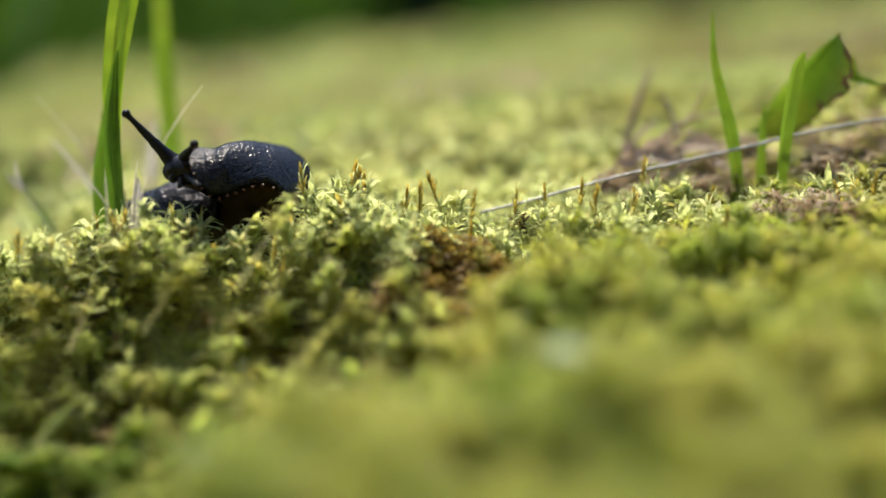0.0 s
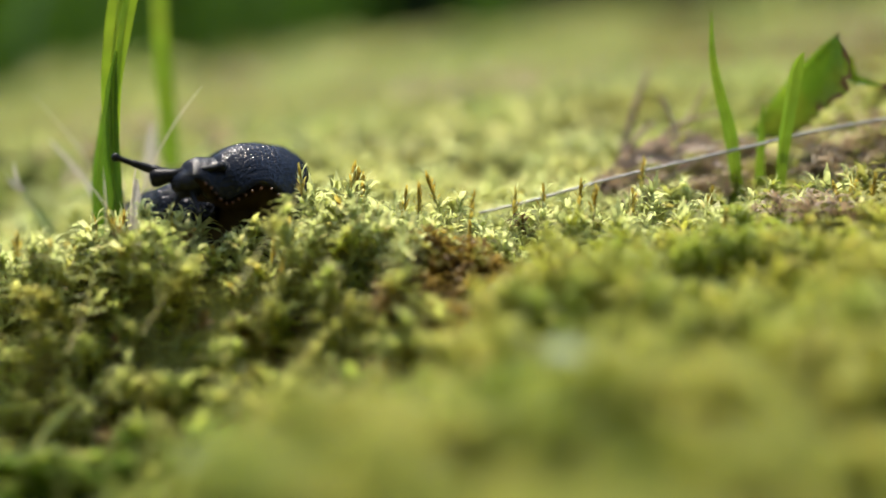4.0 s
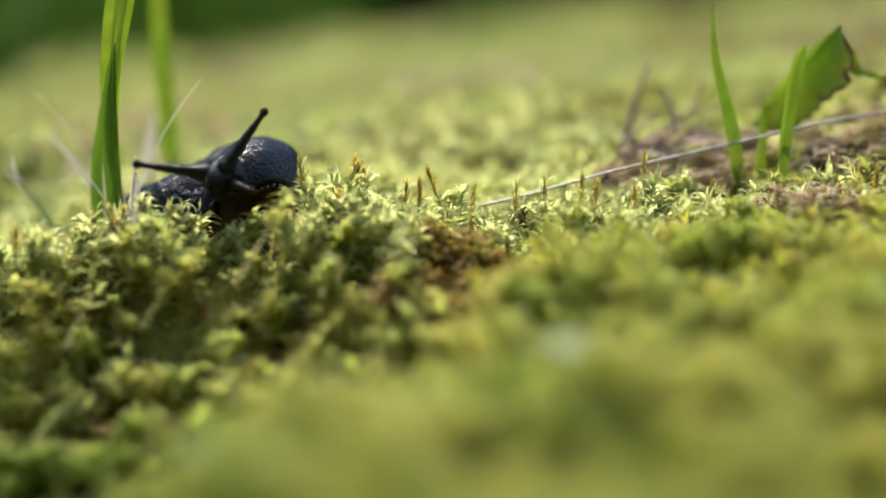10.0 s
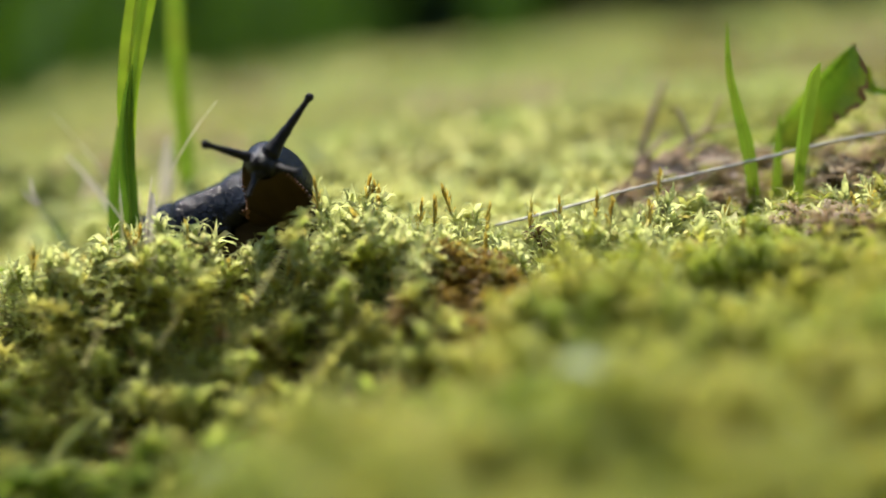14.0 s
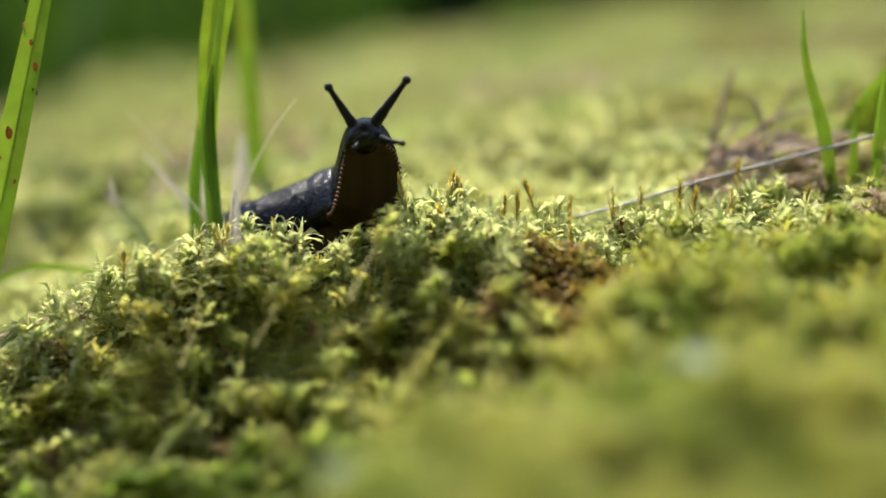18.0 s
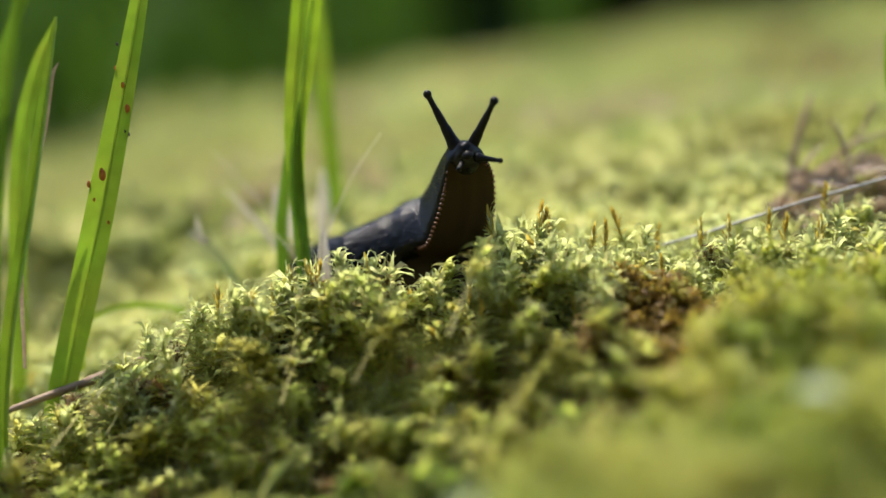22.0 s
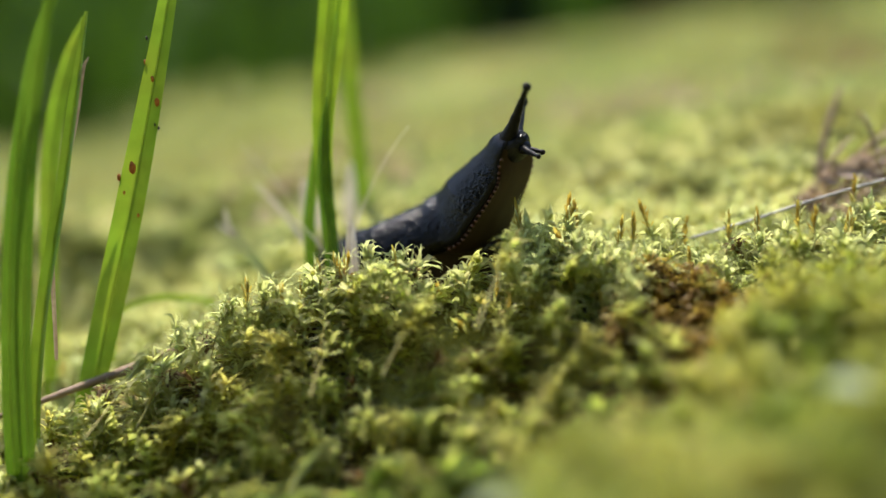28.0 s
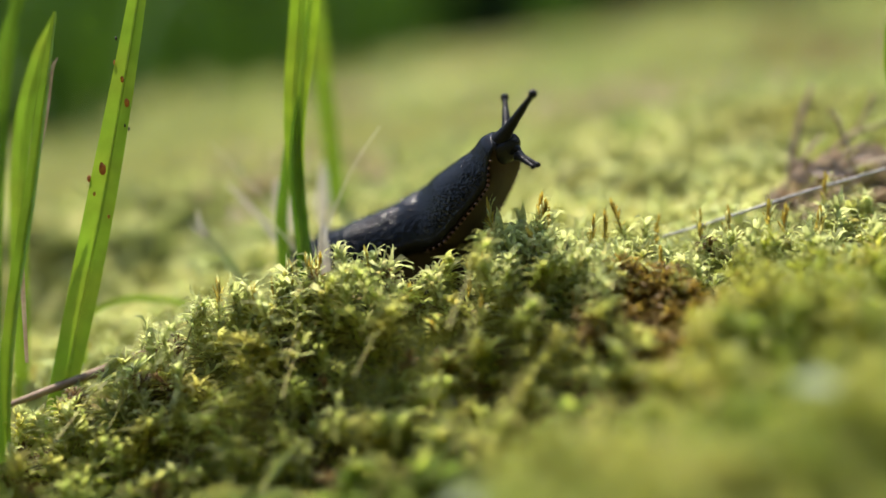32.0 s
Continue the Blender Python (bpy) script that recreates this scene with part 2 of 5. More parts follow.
def mesh_from(name, verts, faces, mat, shade=True, uv=None):
    me = bpy.data.meshes.new(name)
    me.from_pydata([tuple(v) for v in verts], [], faces)
    if shade:
        me.polygons.foreach_set("use_smooth", [True] * len(me.polygons))
    if uv is not None:
        lay = me.uv_layers.new(name="uv")
        idx = np.empty(len(me.loops), np.int32)
        me.loops.foreach_get("vertex_index", idx)
        lay.data.foreach_set("uv", np.asarray(uv, np.float32)[idx].ravel())
    me.materials.append(mat)
    me.update()
    return me


def bulk_mesh(name, verts, tris, mats, which=None):
    """A large mesh of triangles from arrays."""
    me = bpy.data.meshes.new(name)
    n, f = len(verts), len(tris)
    me.vertices.add(n)
    me.vertices.foreach_set("co", np.asarray(verts, np.float32).ravel())
    me.loops.add(f * 3)
    me.loops.foreach_set("vertex_index", np.asarray(tris, np.int32).ravel())
    me.polygons.add(f)
    me.polygons.foreach_set("loop_start", np.arange(0, f * 3, 3, dtype=np.int32))
    me.polygons.foreach_set("loop_total", np.full(f, 3, np.int32))
    me.polygons.foreach_set("use_smooth", np.ones(f, bool))
    for m in mats:
        me.materials.append(m)
    if which is not None:
        me.polygons.foreach_set("material_index", np.asarray(which, np.int32))
    me.update(calc_edges=True)
    return me


def part(name, me, parent, label=""):
    ob = new(name, me)
    ob.parent = parent
    return tagged(ob, label) if label else ob


def base(name, at, label, category, group="", kind=""):
    e = new(name)
    e.empty_display_size = 0.01
    e.location = at
    return tagged(e, label, category, group, kind)


def spline(points, n):
    """Catmull-Rom through the points, n samples."""
    p = np.array([np.array(points[0]) * 2 - np.array(points[1]), *points, np.array(points[-1]) * 2 - np.array(points[-2])], float)
    out = []
    for u in np.linspace(0, len(points) - 1 - 1e-9, n):
        i, f = int(u), u - int(u)
        a, b, c, d = p[i:i + 4]
        out.append(0.5 * (2 * b + (c - a) * f + (2 * a - 5 * b + 4 * c - d) * f * f + (3 * b - a - 3 * c + d) * f ** 3))
    return np.array(out)


def tube(points, radii, sides=8, n=None, rough=0.0, rng=None):
    """A tapered tube along a spline: vertices and faces."""
    n = n or max(6, len(points) * 5)
    c = spline(points, n)
    r = np.interp(np.linspace(0, 1, n), np.linspace(0, 1, len(radii)), radii)
    if rough:
        r = r * (1 + rough * (rng or np.random.default_rng(1)).normal(size=n))
    t = np.gradient(c, axis=0)
    t /= np.linalg.norm(t, axis=1)[:, None]
    ref = np.array((0.31, -0.9, 0.2)) if abs(t[:, 1]).mean() < 0.8 else np.array((1.0, 0, 0))
    u = np.cross(t, ref)
    u /= np.linalg.norm(u, axis=1)[:, None]
    w = np.cross(t, u)
    ang = np.linspace(0, 2 * np.pi, sides, endpoint=False)
    v = (c[:, None] + r[:, None, None] * (np.cos(ang)[None, :, None] * u[:, None] + np.sin(ang)[None, :, None] * w[:, None])).reshape(-1, 3)
    f = [(i * sides + j, i * sides + (j + 1) % sides, (i + 1) * sides + (j + 1) % sides, (i + 1) * sides + j) for i in range(n - 1) for j in range(sides)]
    f += [tuple(range(sides))[::-1], tuple((n - 1) * sides + j for j in range(sides))]
    return v, f


def tube_mesh(name, points, radii, mat, **kw):
    return mesh_from(name, *tube(points, radii, **kw), mat)


def blade_mesh(name, points, widths, mat, facing=(0, -1, 0), fold=0.35, twist=0.0, n=30):
    """A grass blade: a thin folded leaf along a spline, ribbed lengthwise."""
    c = spline(points, n)
    u01 = np.linspace(0, 1, n)
    wd = np.interp(u01, np.linspace(0, 1, len(widths)), widths) / 2
    t = np.gradient(c, axis=0)
    t /= np.linalg.norm(t, axis=1)[:, None]
    verts, uvs, faces = [], [], []
    cols = [k / 4 - 1 for k in range(9)]
    for i in range(n):
        fa = Vector(facing)
        fa.rotate(Matrix.Rotation(twist * u01[i], 3, Vector(t[i])))
        s = Vector(t[i]).cross(fa).normalized()
        nn = s.cross(Vector(t[i])).normalized()
        for j, k in enumerate(cols):
            off = s * (k * wd[i]) + nn * (fold * wd[i] * (abs(k) - 0.5)) + nn * (0.00007 * (j % 2))
            verts.append(Vector(c[i]) + off)
            uvs.append((k * 0.5 + 0.5, u01[i] * 6))
    m = len(cols)
    for i in range(n - 1):
        for k in range(m - 1):
            a, b = i * m + k, (i + 1) * m + k
            faces.append((a, a + 1, b + 1, b))
    me = mesh_from(name, verts, faces, mat, uv=uvs)
    RIBS[me.name] = ([tuple(verts[i * m + 4]) for i in range(0, n, 3)], [max(0.00003, w * 0.04) for w in wd[::3]], RIB)
    return me


RIBS = {}


# ---- lie of the ground: tips of the moss ----
def bank_edge(y):
    """Where the near bank ends towards the hollow."""
    return np.interp(y, (0.10, 0.150, 0.181, 0.208, 0.218, 0.230, 0.262), (-0.066, -0.050, -0.038, -0.0245, -0.0130, 0.002, 0.0233))


LUMPS = [(0.9, 95, 21, 0.3), (0.9, -38, 104, 1.9), (0.8, 148, 96, 4.0), (0.7, 170, -120, 2.2), (0.6, 60, 215, 5.1), (0.6, -240, 70, 0.8)]
SWELLS = [(1.0, 37, 12, 0.4), (1.0, -21, 33, 2.6), (0.8, 46, 41, 1.2), (0.7, 58, -27, 4.4), (0.6, 14, 66, 3.3)]


def waves(rows, x, y):
    return sum(k * np.sin(a * x + b * y + c + 0.8 * np.sin(0.7 * b * x - 0.6 * a * y)) for k, a, b, c in rows)


def tips(x, y):
    """Height of the moss tips over the plan: a low bank before the eye that climbs and flattens behind, a hummock with a steep front
    on one side and a hollow before it."""
    x, y = np.asarray(x, float), np.asarray(y, float)
    rise = np.interp(y - 0.30 * np.clip(x - 0.03, 0, 0.08) * smooth(0.25, 0.20, y), (0.05, 0.15, 0.185, 0.205, 0.22, 0.25, 0.29, 0.37, 0.78, 2.0), (-0.0600, -0.0235, -0.0125, -0.0110, -0.0080, 0.0016, 0.0080, 0.0328, 0.0676, 0.0798))
    lean = (0.085 + 0.022 * smooth(0.4, 0.8, y)) * 0.45 * np.tanh((x + 0.02) / 0.45)
    bank = rise + lean
    open_side = smooth(-0.122, -0.165, x)
    front = smooth(0.241 - 0.010 * open_side, 0.268 + 0.029 * open_side, y)
    toe = np.clip(-0.013 + 0.25 * x, -0.038, -0.003) - 0.55 * np.clip(0.24 - y, 0, 0.07)
    crest = 0.0095 + 0.05 * (x + 0.01) + 0.27 * np.clip(y - 0.283, 0, 0.075)
    crest = crest + np.interp(x, (-0.18, -0.15, -0.125, -0.11, -0.10, -0.09, -0.075), (-0.030, -0.022, -0.0165, -0.0125, -0.0075, -0.0025, 0.0)) - 0.0048 * smooth(-0.018, 0.010, x)
    crest = np.where(y > 0.33, crest + (bank - crest) * smooth(0.33, 0.36, y), crest)
    hummock = toe + (crest - toe) * front
    edge = bank_edge(y) + 0.002 * np.sin(y * 160)
    w = smooth(-0.005, 0.004, x - edge)
    w = np.where(y > 0.262, np.maximum(w, smooth(0.02, 0.06, x)), w)
    z = hummock + (bank - hummock) * w
    lump = waves(LUMPS, x, y) * (0.0008 + 0.0016 * w * smooth(0.25, 0.22, y)) * np.where(y > 0.29, 0.7, 1.0)
    lump = lump + waves(SWELLS, x, y) * (0.0036 * smooth(0.38, 0.60, y) + 0.0016 * w * smooth(0.24, 0.20, y))
    lump = lump + 0.012 * np.exp(-(((x - 0.125) / 0.03) ** 2 + ((y - 0.315) / 0.022) ** 2))
    return z + lump


def axis_steps(fine_lo, fine_hi, step, far, grow=1.22):
    mid = list(np.arange(fine_lo, fine_hi + step / 2, step))
    s, hi, lo = step, [fine_hi], [fine_lo]
    while hi[-1] < far:
        s *= grow
        hi.append(hi[-1] + s)
        lo.append(lo[-1] - s)
    return np.array(lo[:0:-1] + mid + hi[1:])


def felt_at(x, y):
    """1 where moss felt covers the earth, 0 in the hollow and under the hummock."""
    return ((y > 0.287) | (x > bank_edge(y) + 0.004)).astype(int)


def build_ground():
    gx, gy = axis_steps(-0.2, 0.2, 0.003, 400), axis_steps(0.10, 0.44, 0.003, 400)
    X, Y = np.meshgrid(gx, gy)
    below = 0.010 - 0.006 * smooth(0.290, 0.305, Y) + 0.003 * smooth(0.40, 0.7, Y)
    # soil raised here so its dark colour plays the shade at the hummock's foot
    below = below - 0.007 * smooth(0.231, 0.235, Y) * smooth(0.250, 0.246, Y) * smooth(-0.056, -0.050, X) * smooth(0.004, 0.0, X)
    Z = tips(X, Y) - below
    rng = np.random.default_rng(3)
    Z = Z + rng.normal(size=Z.shape) * 0.0009
    n, m = Z.shape
    v = np.stack([X, Y, Z], -1).reshape(-1, 3)
    i = (np.arange(n - 1)[:, None] * m + np.arange(m - 1)[None]).ravel()
    tri = np.concatenate([np.stack([i, i + 1, i + m + 1], 1), np.stack([i, i + m + 1, i + m], 1)])
    ob = new("ground", bulk_mesh("ground", v, tri, [SOIL, FELT], felt_at(*v[tri].mean(1)[:, :2].T)))
    tagged(ob, "brown damp soil and moss felt under the shoots", "ground", kind="structure")


build_ground()


# ---- moss ----
def leaf_strip(length, width, curl, rows=4, start=0.0):
    """A pointed little leaf in x (along), z (up), curled back: vertices, triangles."""
    v, t = [], []
    ang, x, z = start, 0.0, 0.0
    prof = {3: [0.6, 1.0, 0.0], 4: [0.55, 1.0, 0.8, 0.0], 5: [0.7, 1.0, 1.0, 0.75, 0.0]}[rows]
    for i in range(rows):
        w = width / 2 * prof[i]
        if i == rows - 1:
            v.append((x, 0, z))
        else:
            k = 0.75 if i % 2 else -0.45
            v += [(x, -w, z + (0.25 + k) * w), (x, w, z + (0.25 - k) * w)]
        x += math.cos(ang) * length / (rows - 1)
        z += math.sin(ang) * length / (rows - 1)
        ang -= curl * (0.15 + 1.7 * i / (rows - 1)) / (rows - 1)
    for i in range(rows - 2):
        a = 2 * i
        t += [(a, a + 1, a + 3), (a, a + 3, a + 2)]
    a = 2 * (rows - 2)
    t.append((a, a + 1, a + 2))
    return np.array(v, float), np.array(t, int)


def frill_leaf(rng, length, width, curl, start):
    """A thin crinkled leaf with wavy edges and a drawn-out tip, curled back: vertices, triangles."""
    v, t = [], []
    ang, x, z = start, 0.0, 0.0
    ph = rng.uniform(0, 6.28, 2)
    for i, p in enumerate((0.40, 0.95, 1.0, 0.72, 0.30, 0.05)):
        w = width / 2 * p
        for q in (-1, 0, 1):
            wave = 0.55 * math.sin(i * 2.4 + ph[0 if q < 0 else 1]) if q else 0.0
            v.append((x + 0.3 * wave * w, q * w * (1 - 0.2 * abs(wave)), z + (0.35 * abs(q) + wave) * w))
        x += math.cos(ang) * length / 5
        z += math.sin(ang) * length / 5
        ang -= curl * (0.2 + 0.55 * i * i / 8) / 5
    for i in range(5):
        for k in (0, 1):
            a = 3 * i + k
            t += [(a, a + 1, a + 4), (a, a + 4, a + 3)]
    return np.array(v, float), np.array(t, int)


def shoot(rng, height, spread, leaves, kind="feather", rows=4):
    """A moss shoot standing on the origin: stem and leaves in a spiral, the leaves dense towards the tip. Returns vertices,
    triangles and the material index of each (0 leaf, 1 stem, 2 tip)."""
    bend = rng.uniform(-0.18, 0.18, 2) * height
    V, T, W, n = [], [], [], 0

    def axis(u):
        return np.array((bend[0] * u * u, bend[1] * u * u, height * u))

    sides, rings, r0 = 4, 4, 0.00035
    for i in range(rings):
        u = i / (rings - 1)
        for k in range(sides):
            a = 2 * math.pi * k / sides
            V.append(axis(u) + np.array((math.cos(a), math.sin(a), 0)) * r0 * (1 - 0.6 * u))
    for i in range(rings - 1):
        for k in range(sides):
            a, b = i * sides + k, i * sides + (k + 1) % sides
            T += [(a, b, b + sides), (a, b + sides, a + sides)]
            W += [1, 1]
    V, n = [np.array(V)], len(V)
    for j in range(leaves):
        u = 1 - 0.75 * (j / leaves) ** 1.25
        top = max(0.0, (u - 0.8) / 0.2)
        if kind == "feather":
            ln = spread * rng.uniform(0.7, 1.15) * (0.62 + 0.55 * math.sin(math.pi * min(1, 0.25 + (1 - u) * 1.4)))
            up = math.radians(40 + 36 * top) + rng.normal() * 0.28
            lv, lt = leaf_strip(ln, ln * rng.uniform(0.07, 0.13) * {3: 2.8, 4: 1.45, 5: 1.0}[rows], rng.uniform(1.2, 6.0), rows, up)
        elif kind == "frill":
            u = 1 - 0.42 * (j / leaves) ** 1.1
            top = max(0.0, (u - 0.8) / 0.2)
            if j % 3 == 2:
                ln = spread * rng.uniform(0.7, 1.5)
                lv, lt = leaf_strip(ln, ln * rng.uniform(0.05, 0.08), rng.uniform(3.0, 8.0), 5, math.radians(60 + 25 * top) + rng.normal() * 0.35)
            else:
                ln = spread * rng.uniform(0.5, 1.2)
                lv, lt = frill_leaf(rng, ln, ln * rng.uniform(0.17, 0.32), rng.uniform(1.0, 6.5), math.radians(42 + 36 * top) + rng.normal() * 0.4)
        elif kind == "bud":
            if u < 0.66:
                ln = spread * rng.uniform(1.2, 1.9)
                up = math.radians(48) + rng.normal() * 0.25
                lv, lt = leaf_strip(ln, ln * 0.13, rng.uniform(1.0, 4.5), rows, up)
            elif j % 5 == 3:
                ln = spread * rng.uniform(1.1, 1.7)
                lv, lt = leaf_strip(ln, ln * 0.05, rng.uniform(1.0, 3.2), rows, math.radians(75))
            else:
                ln = spread * rng.uniform(0.6, 1.0)
                up = math.radians(66 + 20 * top) + rng.normal() * 0.12
                lv, lt = leaf_strip(ln, ln * 0.24, rng.uniform(-0.2, 0.5), rows, up)
        else:
            ln = spread * rng.uniform(0.8, 1.2)
            up = math.radians(25 + 25 * top) + rng.normal() * 0.25
            lv, lt = leaf_strip(ln, ln * rng.uniform(0.36, 0.5), rng.uniform(0.3, 1.3), rows, up)
        a = j * 2.399 + rng.normal() * 0.3
        ca, sa = math.cos(a), math.sin(a)
        tw = rng.normal() * 0.35
        y2, z2 = lv[:, 1] * math.cos(tw), lv[:, 2] + lv[:, 1] * math.sin(tw)
        p = np.stack([lv[:, 0] * ca - y2 * sa, lv[:, 0] * sa + y2 * ca, z2], 1) + axis(u)
        V.append(p)
        T += [tuple(q + n for q in tri) for tri in lt.tolist()]
        W += [2 if kind == "bud" and u > 0.74 and j % 5 != 3 else 0] * len(lt)
        n += len(p)
    return np.concatenate(V), np.array(T, int), np.array(W, int)


def carpet(name, places, heights, templates, rng, mats, label, lean=0.25, lean_to=None, scale=(0.8, 1.25)):
    """Joins many shoots, rooted so that their tips reach the places, into one sheet."""
    VV, TT, WW, n = [], [], [], 0
    for (x, y, z), h in zip(places, heights):
        v, t, w = templates[rng.integers(len(templates))]
        s = rng.uniform(*scale)
        a = rng.uniform(0, 2 * math.pi)
        ca, sa = math.cos(a), math.sin(a)
        th = v[:, 2].max()
        q = np.stack([(v[:, 0] * ca - v[:, 1] * sa) * s, (v[:, 0] * sa + v[:, 1] * ca) * s, (v[:, 2] - th) * (h / th)], 1)
        q[:, 0] += q[:, 2] * rng.normal() * lean
        q[:, 1] += q[:, 2] * rng.normal() * lean
        if lean_to is not None:
            q[:, 0] += (q[:, 2] + h) * lean_to[0]
            q[:, 1] += (q[:, 2] + h) * lean_to[1]
        q += (x, y, z)
        VV.append(q)
        TT.append(t + n)
        WW.append(w)
        n += len(q)
    ob = new(name, bulk_mesh(name, np.concatenate(VV), np.concatenate(TT), mats, np.concatenate(WW)))
    return tagged(ob, label, "moss", kind="stuff")


def scatter(rng, x0, x1, y0, y1, step, keep=None):
    nx, ny = int((x1 - x0) / step) + 1, int((y1 - y0) / step) + 1
    X, Y = np.meshgrid(x0 + np.arange(nx) * step, y0 + np.arange(ny) * step)
    X = X + rng.uniform(-0.5, 0.5, X.shape) * step
    Y = Y + rng.uniform(-0.5, 0.5, Y.shape) * step
    X, Y = X.ravel(), Y.ravel()
    k = np.ones(len(X), bool) if keep is None else keep(X, Y)
    X, Y = X[k], Y[k]
    return np.stack([X, Y, tips(X, Y)], 1)


def on_bank(x, y):
    return x > bank_edge(y) - 0.002


def shade_gap(x, y):
    """Gap at the hummock's foot, few shoots; its dark soil stands in for shade."""
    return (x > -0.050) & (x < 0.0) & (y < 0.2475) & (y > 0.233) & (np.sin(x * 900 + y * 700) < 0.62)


def in_brown(x, y):
    return ((x - 0.003) / 0.0130) ** 2 + ((y - 0.2545) / 0.012) ** 2 < 1


def slug_bed(x, y):
    """Where the slug lies and presses the moss down."""
    return (np.abs(y - (0.283 - 0.35 * np.clip(-0.06 - x, 0, 1))) < 0.009) & (x > -0.10) & (x < -0.034)


def build_moss():
    rng = np.random.default_rng(11)
    feather = [shoot(rng, 0.015, 0.0060, 62, rows=5) for _ in range(9)]
    plain = [shoot(rng, 0.015, 0.0058, 42, rows=4) for _ in range(8)]
    tall = [shoot(rng, 0.026, 0.0058, 78, rows=5) for _ in range(7)]
    leafy = [shoot(rng, 0.020, 0.0046, 30, "broad") for _ in range(5)]
    bud = shoot(rng, 0.014, 0.0030, 40, "bud")
    coarse = [shoot(rng, 0.014, 0.0060, 24, rows=3) for _ in range(5)]

    frill = [shoot(rng, 0.016, 0.0064, 36, "frill") for _ in range(10)]
    frill_tall = [shoot(rng, 0.026, 0.0066, 46, "frill") for _ in range(8)]

    p = scatter(rng, -0.18, 0.06, 0.262, 0.345, 0.0053, lambda x, y: ~(on_bank(x, y) & (y < 0.262)) & ~in_brown(x, y))
    bed = slug_bed(p[:, 0], p[:, 1])
    p[bed, 2] -= 0.009
    p[:, 2] -= 0.0060 * np.exp(-((p[:, 0] + 0.045) / 0.017) ** 2 - ((p[:, 1] - 0.270) / 0.012) ** 2)
    p[:, 2] += rng.normal(size=len(p)) * np.where(p[:, 1] > 0.288, 0.0012, 0.0026)
    p[:, 2] -= 0.0030 * smooth(-0.008, 0.010, p[:, 0]) * smooth(0.287, 0.283, p[:, 1])
    carpet("moss_on_hummock", p, rng.uniform(0.013, 0.018, len(p)), frill + feather[:2] + [bud], rng, [MOSS_PALE, STEM, MOSS_TIP], "pale yellow-green moss on the hummock crest round the slug", lean=0.5, scale=(0.75, 1.35))

    p = scatter(rng, -0.18, 0.03, 0.236, 0.268, 0.0056, lambda x, y: ~on_bank(x, y) & ~in_brown(x, y) & ~shade_gap(x, y))
    p[:, 2] += rng.normal(size=len(p)) * 0.0045
    p[:, 1] += rng.normal(size=len(p)) * 0.003
    carpet("moss_on_hummock_front", p, rng.uniform(0.014, 0.024, len(p)), tall[:4] + feather[:3] + frill_tall, rng, [MOSS_DEEP, STEM, MOSS_TIP], "olive-green moss shoots on the steep hummock front", lean=0.5, lean_to=(0.0, -0.22), scale=(0.85, 1.28))

    p = scatter(rng, -0.17, 0.0, 0.240, 0.262, 0.0058, lambda x, y: ~on_bank(x, y) & ~shade_gap(x, y))
    p[:, 1] -= 0.004
    p[:, 2] -= rng.uniform(0.0, 0.013, len(p))
    carpet("moss_on_hummock_face", p, rng.uniform(0.009, 0.014, len(p)), feather[:4] + frill[:6], rng, [MOSS_DEEP, STEM, MOSS_TIP], "olive-green moss sprouting out of the hummock face", lean=0.4, lean_to=(0.0, -0.35), scale=(0.9, 1.3))

    p = scatter(rng, -0.18, 0.0, 0.17, 0.238, 0.0050, lambda x, y: ~on_bank(x, y) & ~shade_gap(x, y))
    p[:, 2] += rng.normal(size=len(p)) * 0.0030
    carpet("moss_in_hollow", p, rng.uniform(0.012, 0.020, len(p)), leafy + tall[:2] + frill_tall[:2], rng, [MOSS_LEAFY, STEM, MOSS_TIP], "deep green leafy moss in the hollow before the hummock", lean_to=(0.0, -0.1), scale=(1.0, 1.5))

    p = scatter(rng, -0.08, 0.19, 0.10, 0.262, 0.0046, lambda x, y: on_bank(x, y) & ~in_brown(x, y))
    p[:, 2] += rng.normal(size=len(p)) * 0.0024
    carpet("moss_on_bank", p, rng.uniform(0.011, 0.016, len(p)), plain, rng, [MOSS_BANK, STEM, MOSS_TIP], "soft yellow-green moss covering the near sloping bank")

    p = scatter(rng, 0.055, 0.24, 0.262, 0.37, 0.0050)
    p[:, 2] += rng.normal(size=len(p)) * 0.0014
    carpet("moss_by_leaf", p, rng.uniform(0.012, 0.018, len(p)), frill + plain[:3], rng, [MOSS, STEM, MOSS_TIP], "pale green moss round the grass blades and fallen leaf")

    p = scatter(rng, -0.32, 0.34, 0.33, 0.62, 0.0060)
    p[:, 2] += rng.normal(size=len(p)) * 0.0008
    carpet("moss_field", p, rng.uniform(0.013, 0.020, len(p)), coarse, rng, [MOSS_FIELD, STEM, MOSS_TIP], "wide yellowish moss lawn rising behind the hummock", scale=(1.1, 1.8))

    p = scatter(rng, -0.75, 0.8, 0.61, 1.5, 0.023)
    p[:, 2] += rng.normal(size=len(p)) * 0.002
    carpet("moss_field_far", p, rng.uniform(0.018, 0.030, len(p)), coarse, rng, [MOSS_FIELD, STEM, MOSS_TIP], "distant yellow-green moss lawn at the edge of the shrubs", scale=(3.0, 4.5))

    p = scatter(rng, -0.02, 0.026, 0.234, 0.272, 0.0030, in_brown)
    p[:, 2] += 0.0025 + rng.normal(size=len(p)) * 0.0013
    carpet("withered_moss", p, rng.uniform(0.012, 0.018, len(p)), feather, rng, [MOSS_BROWN, STEM, MOSS_BROWN], "golden brown withered clump of moss beside the hollow")
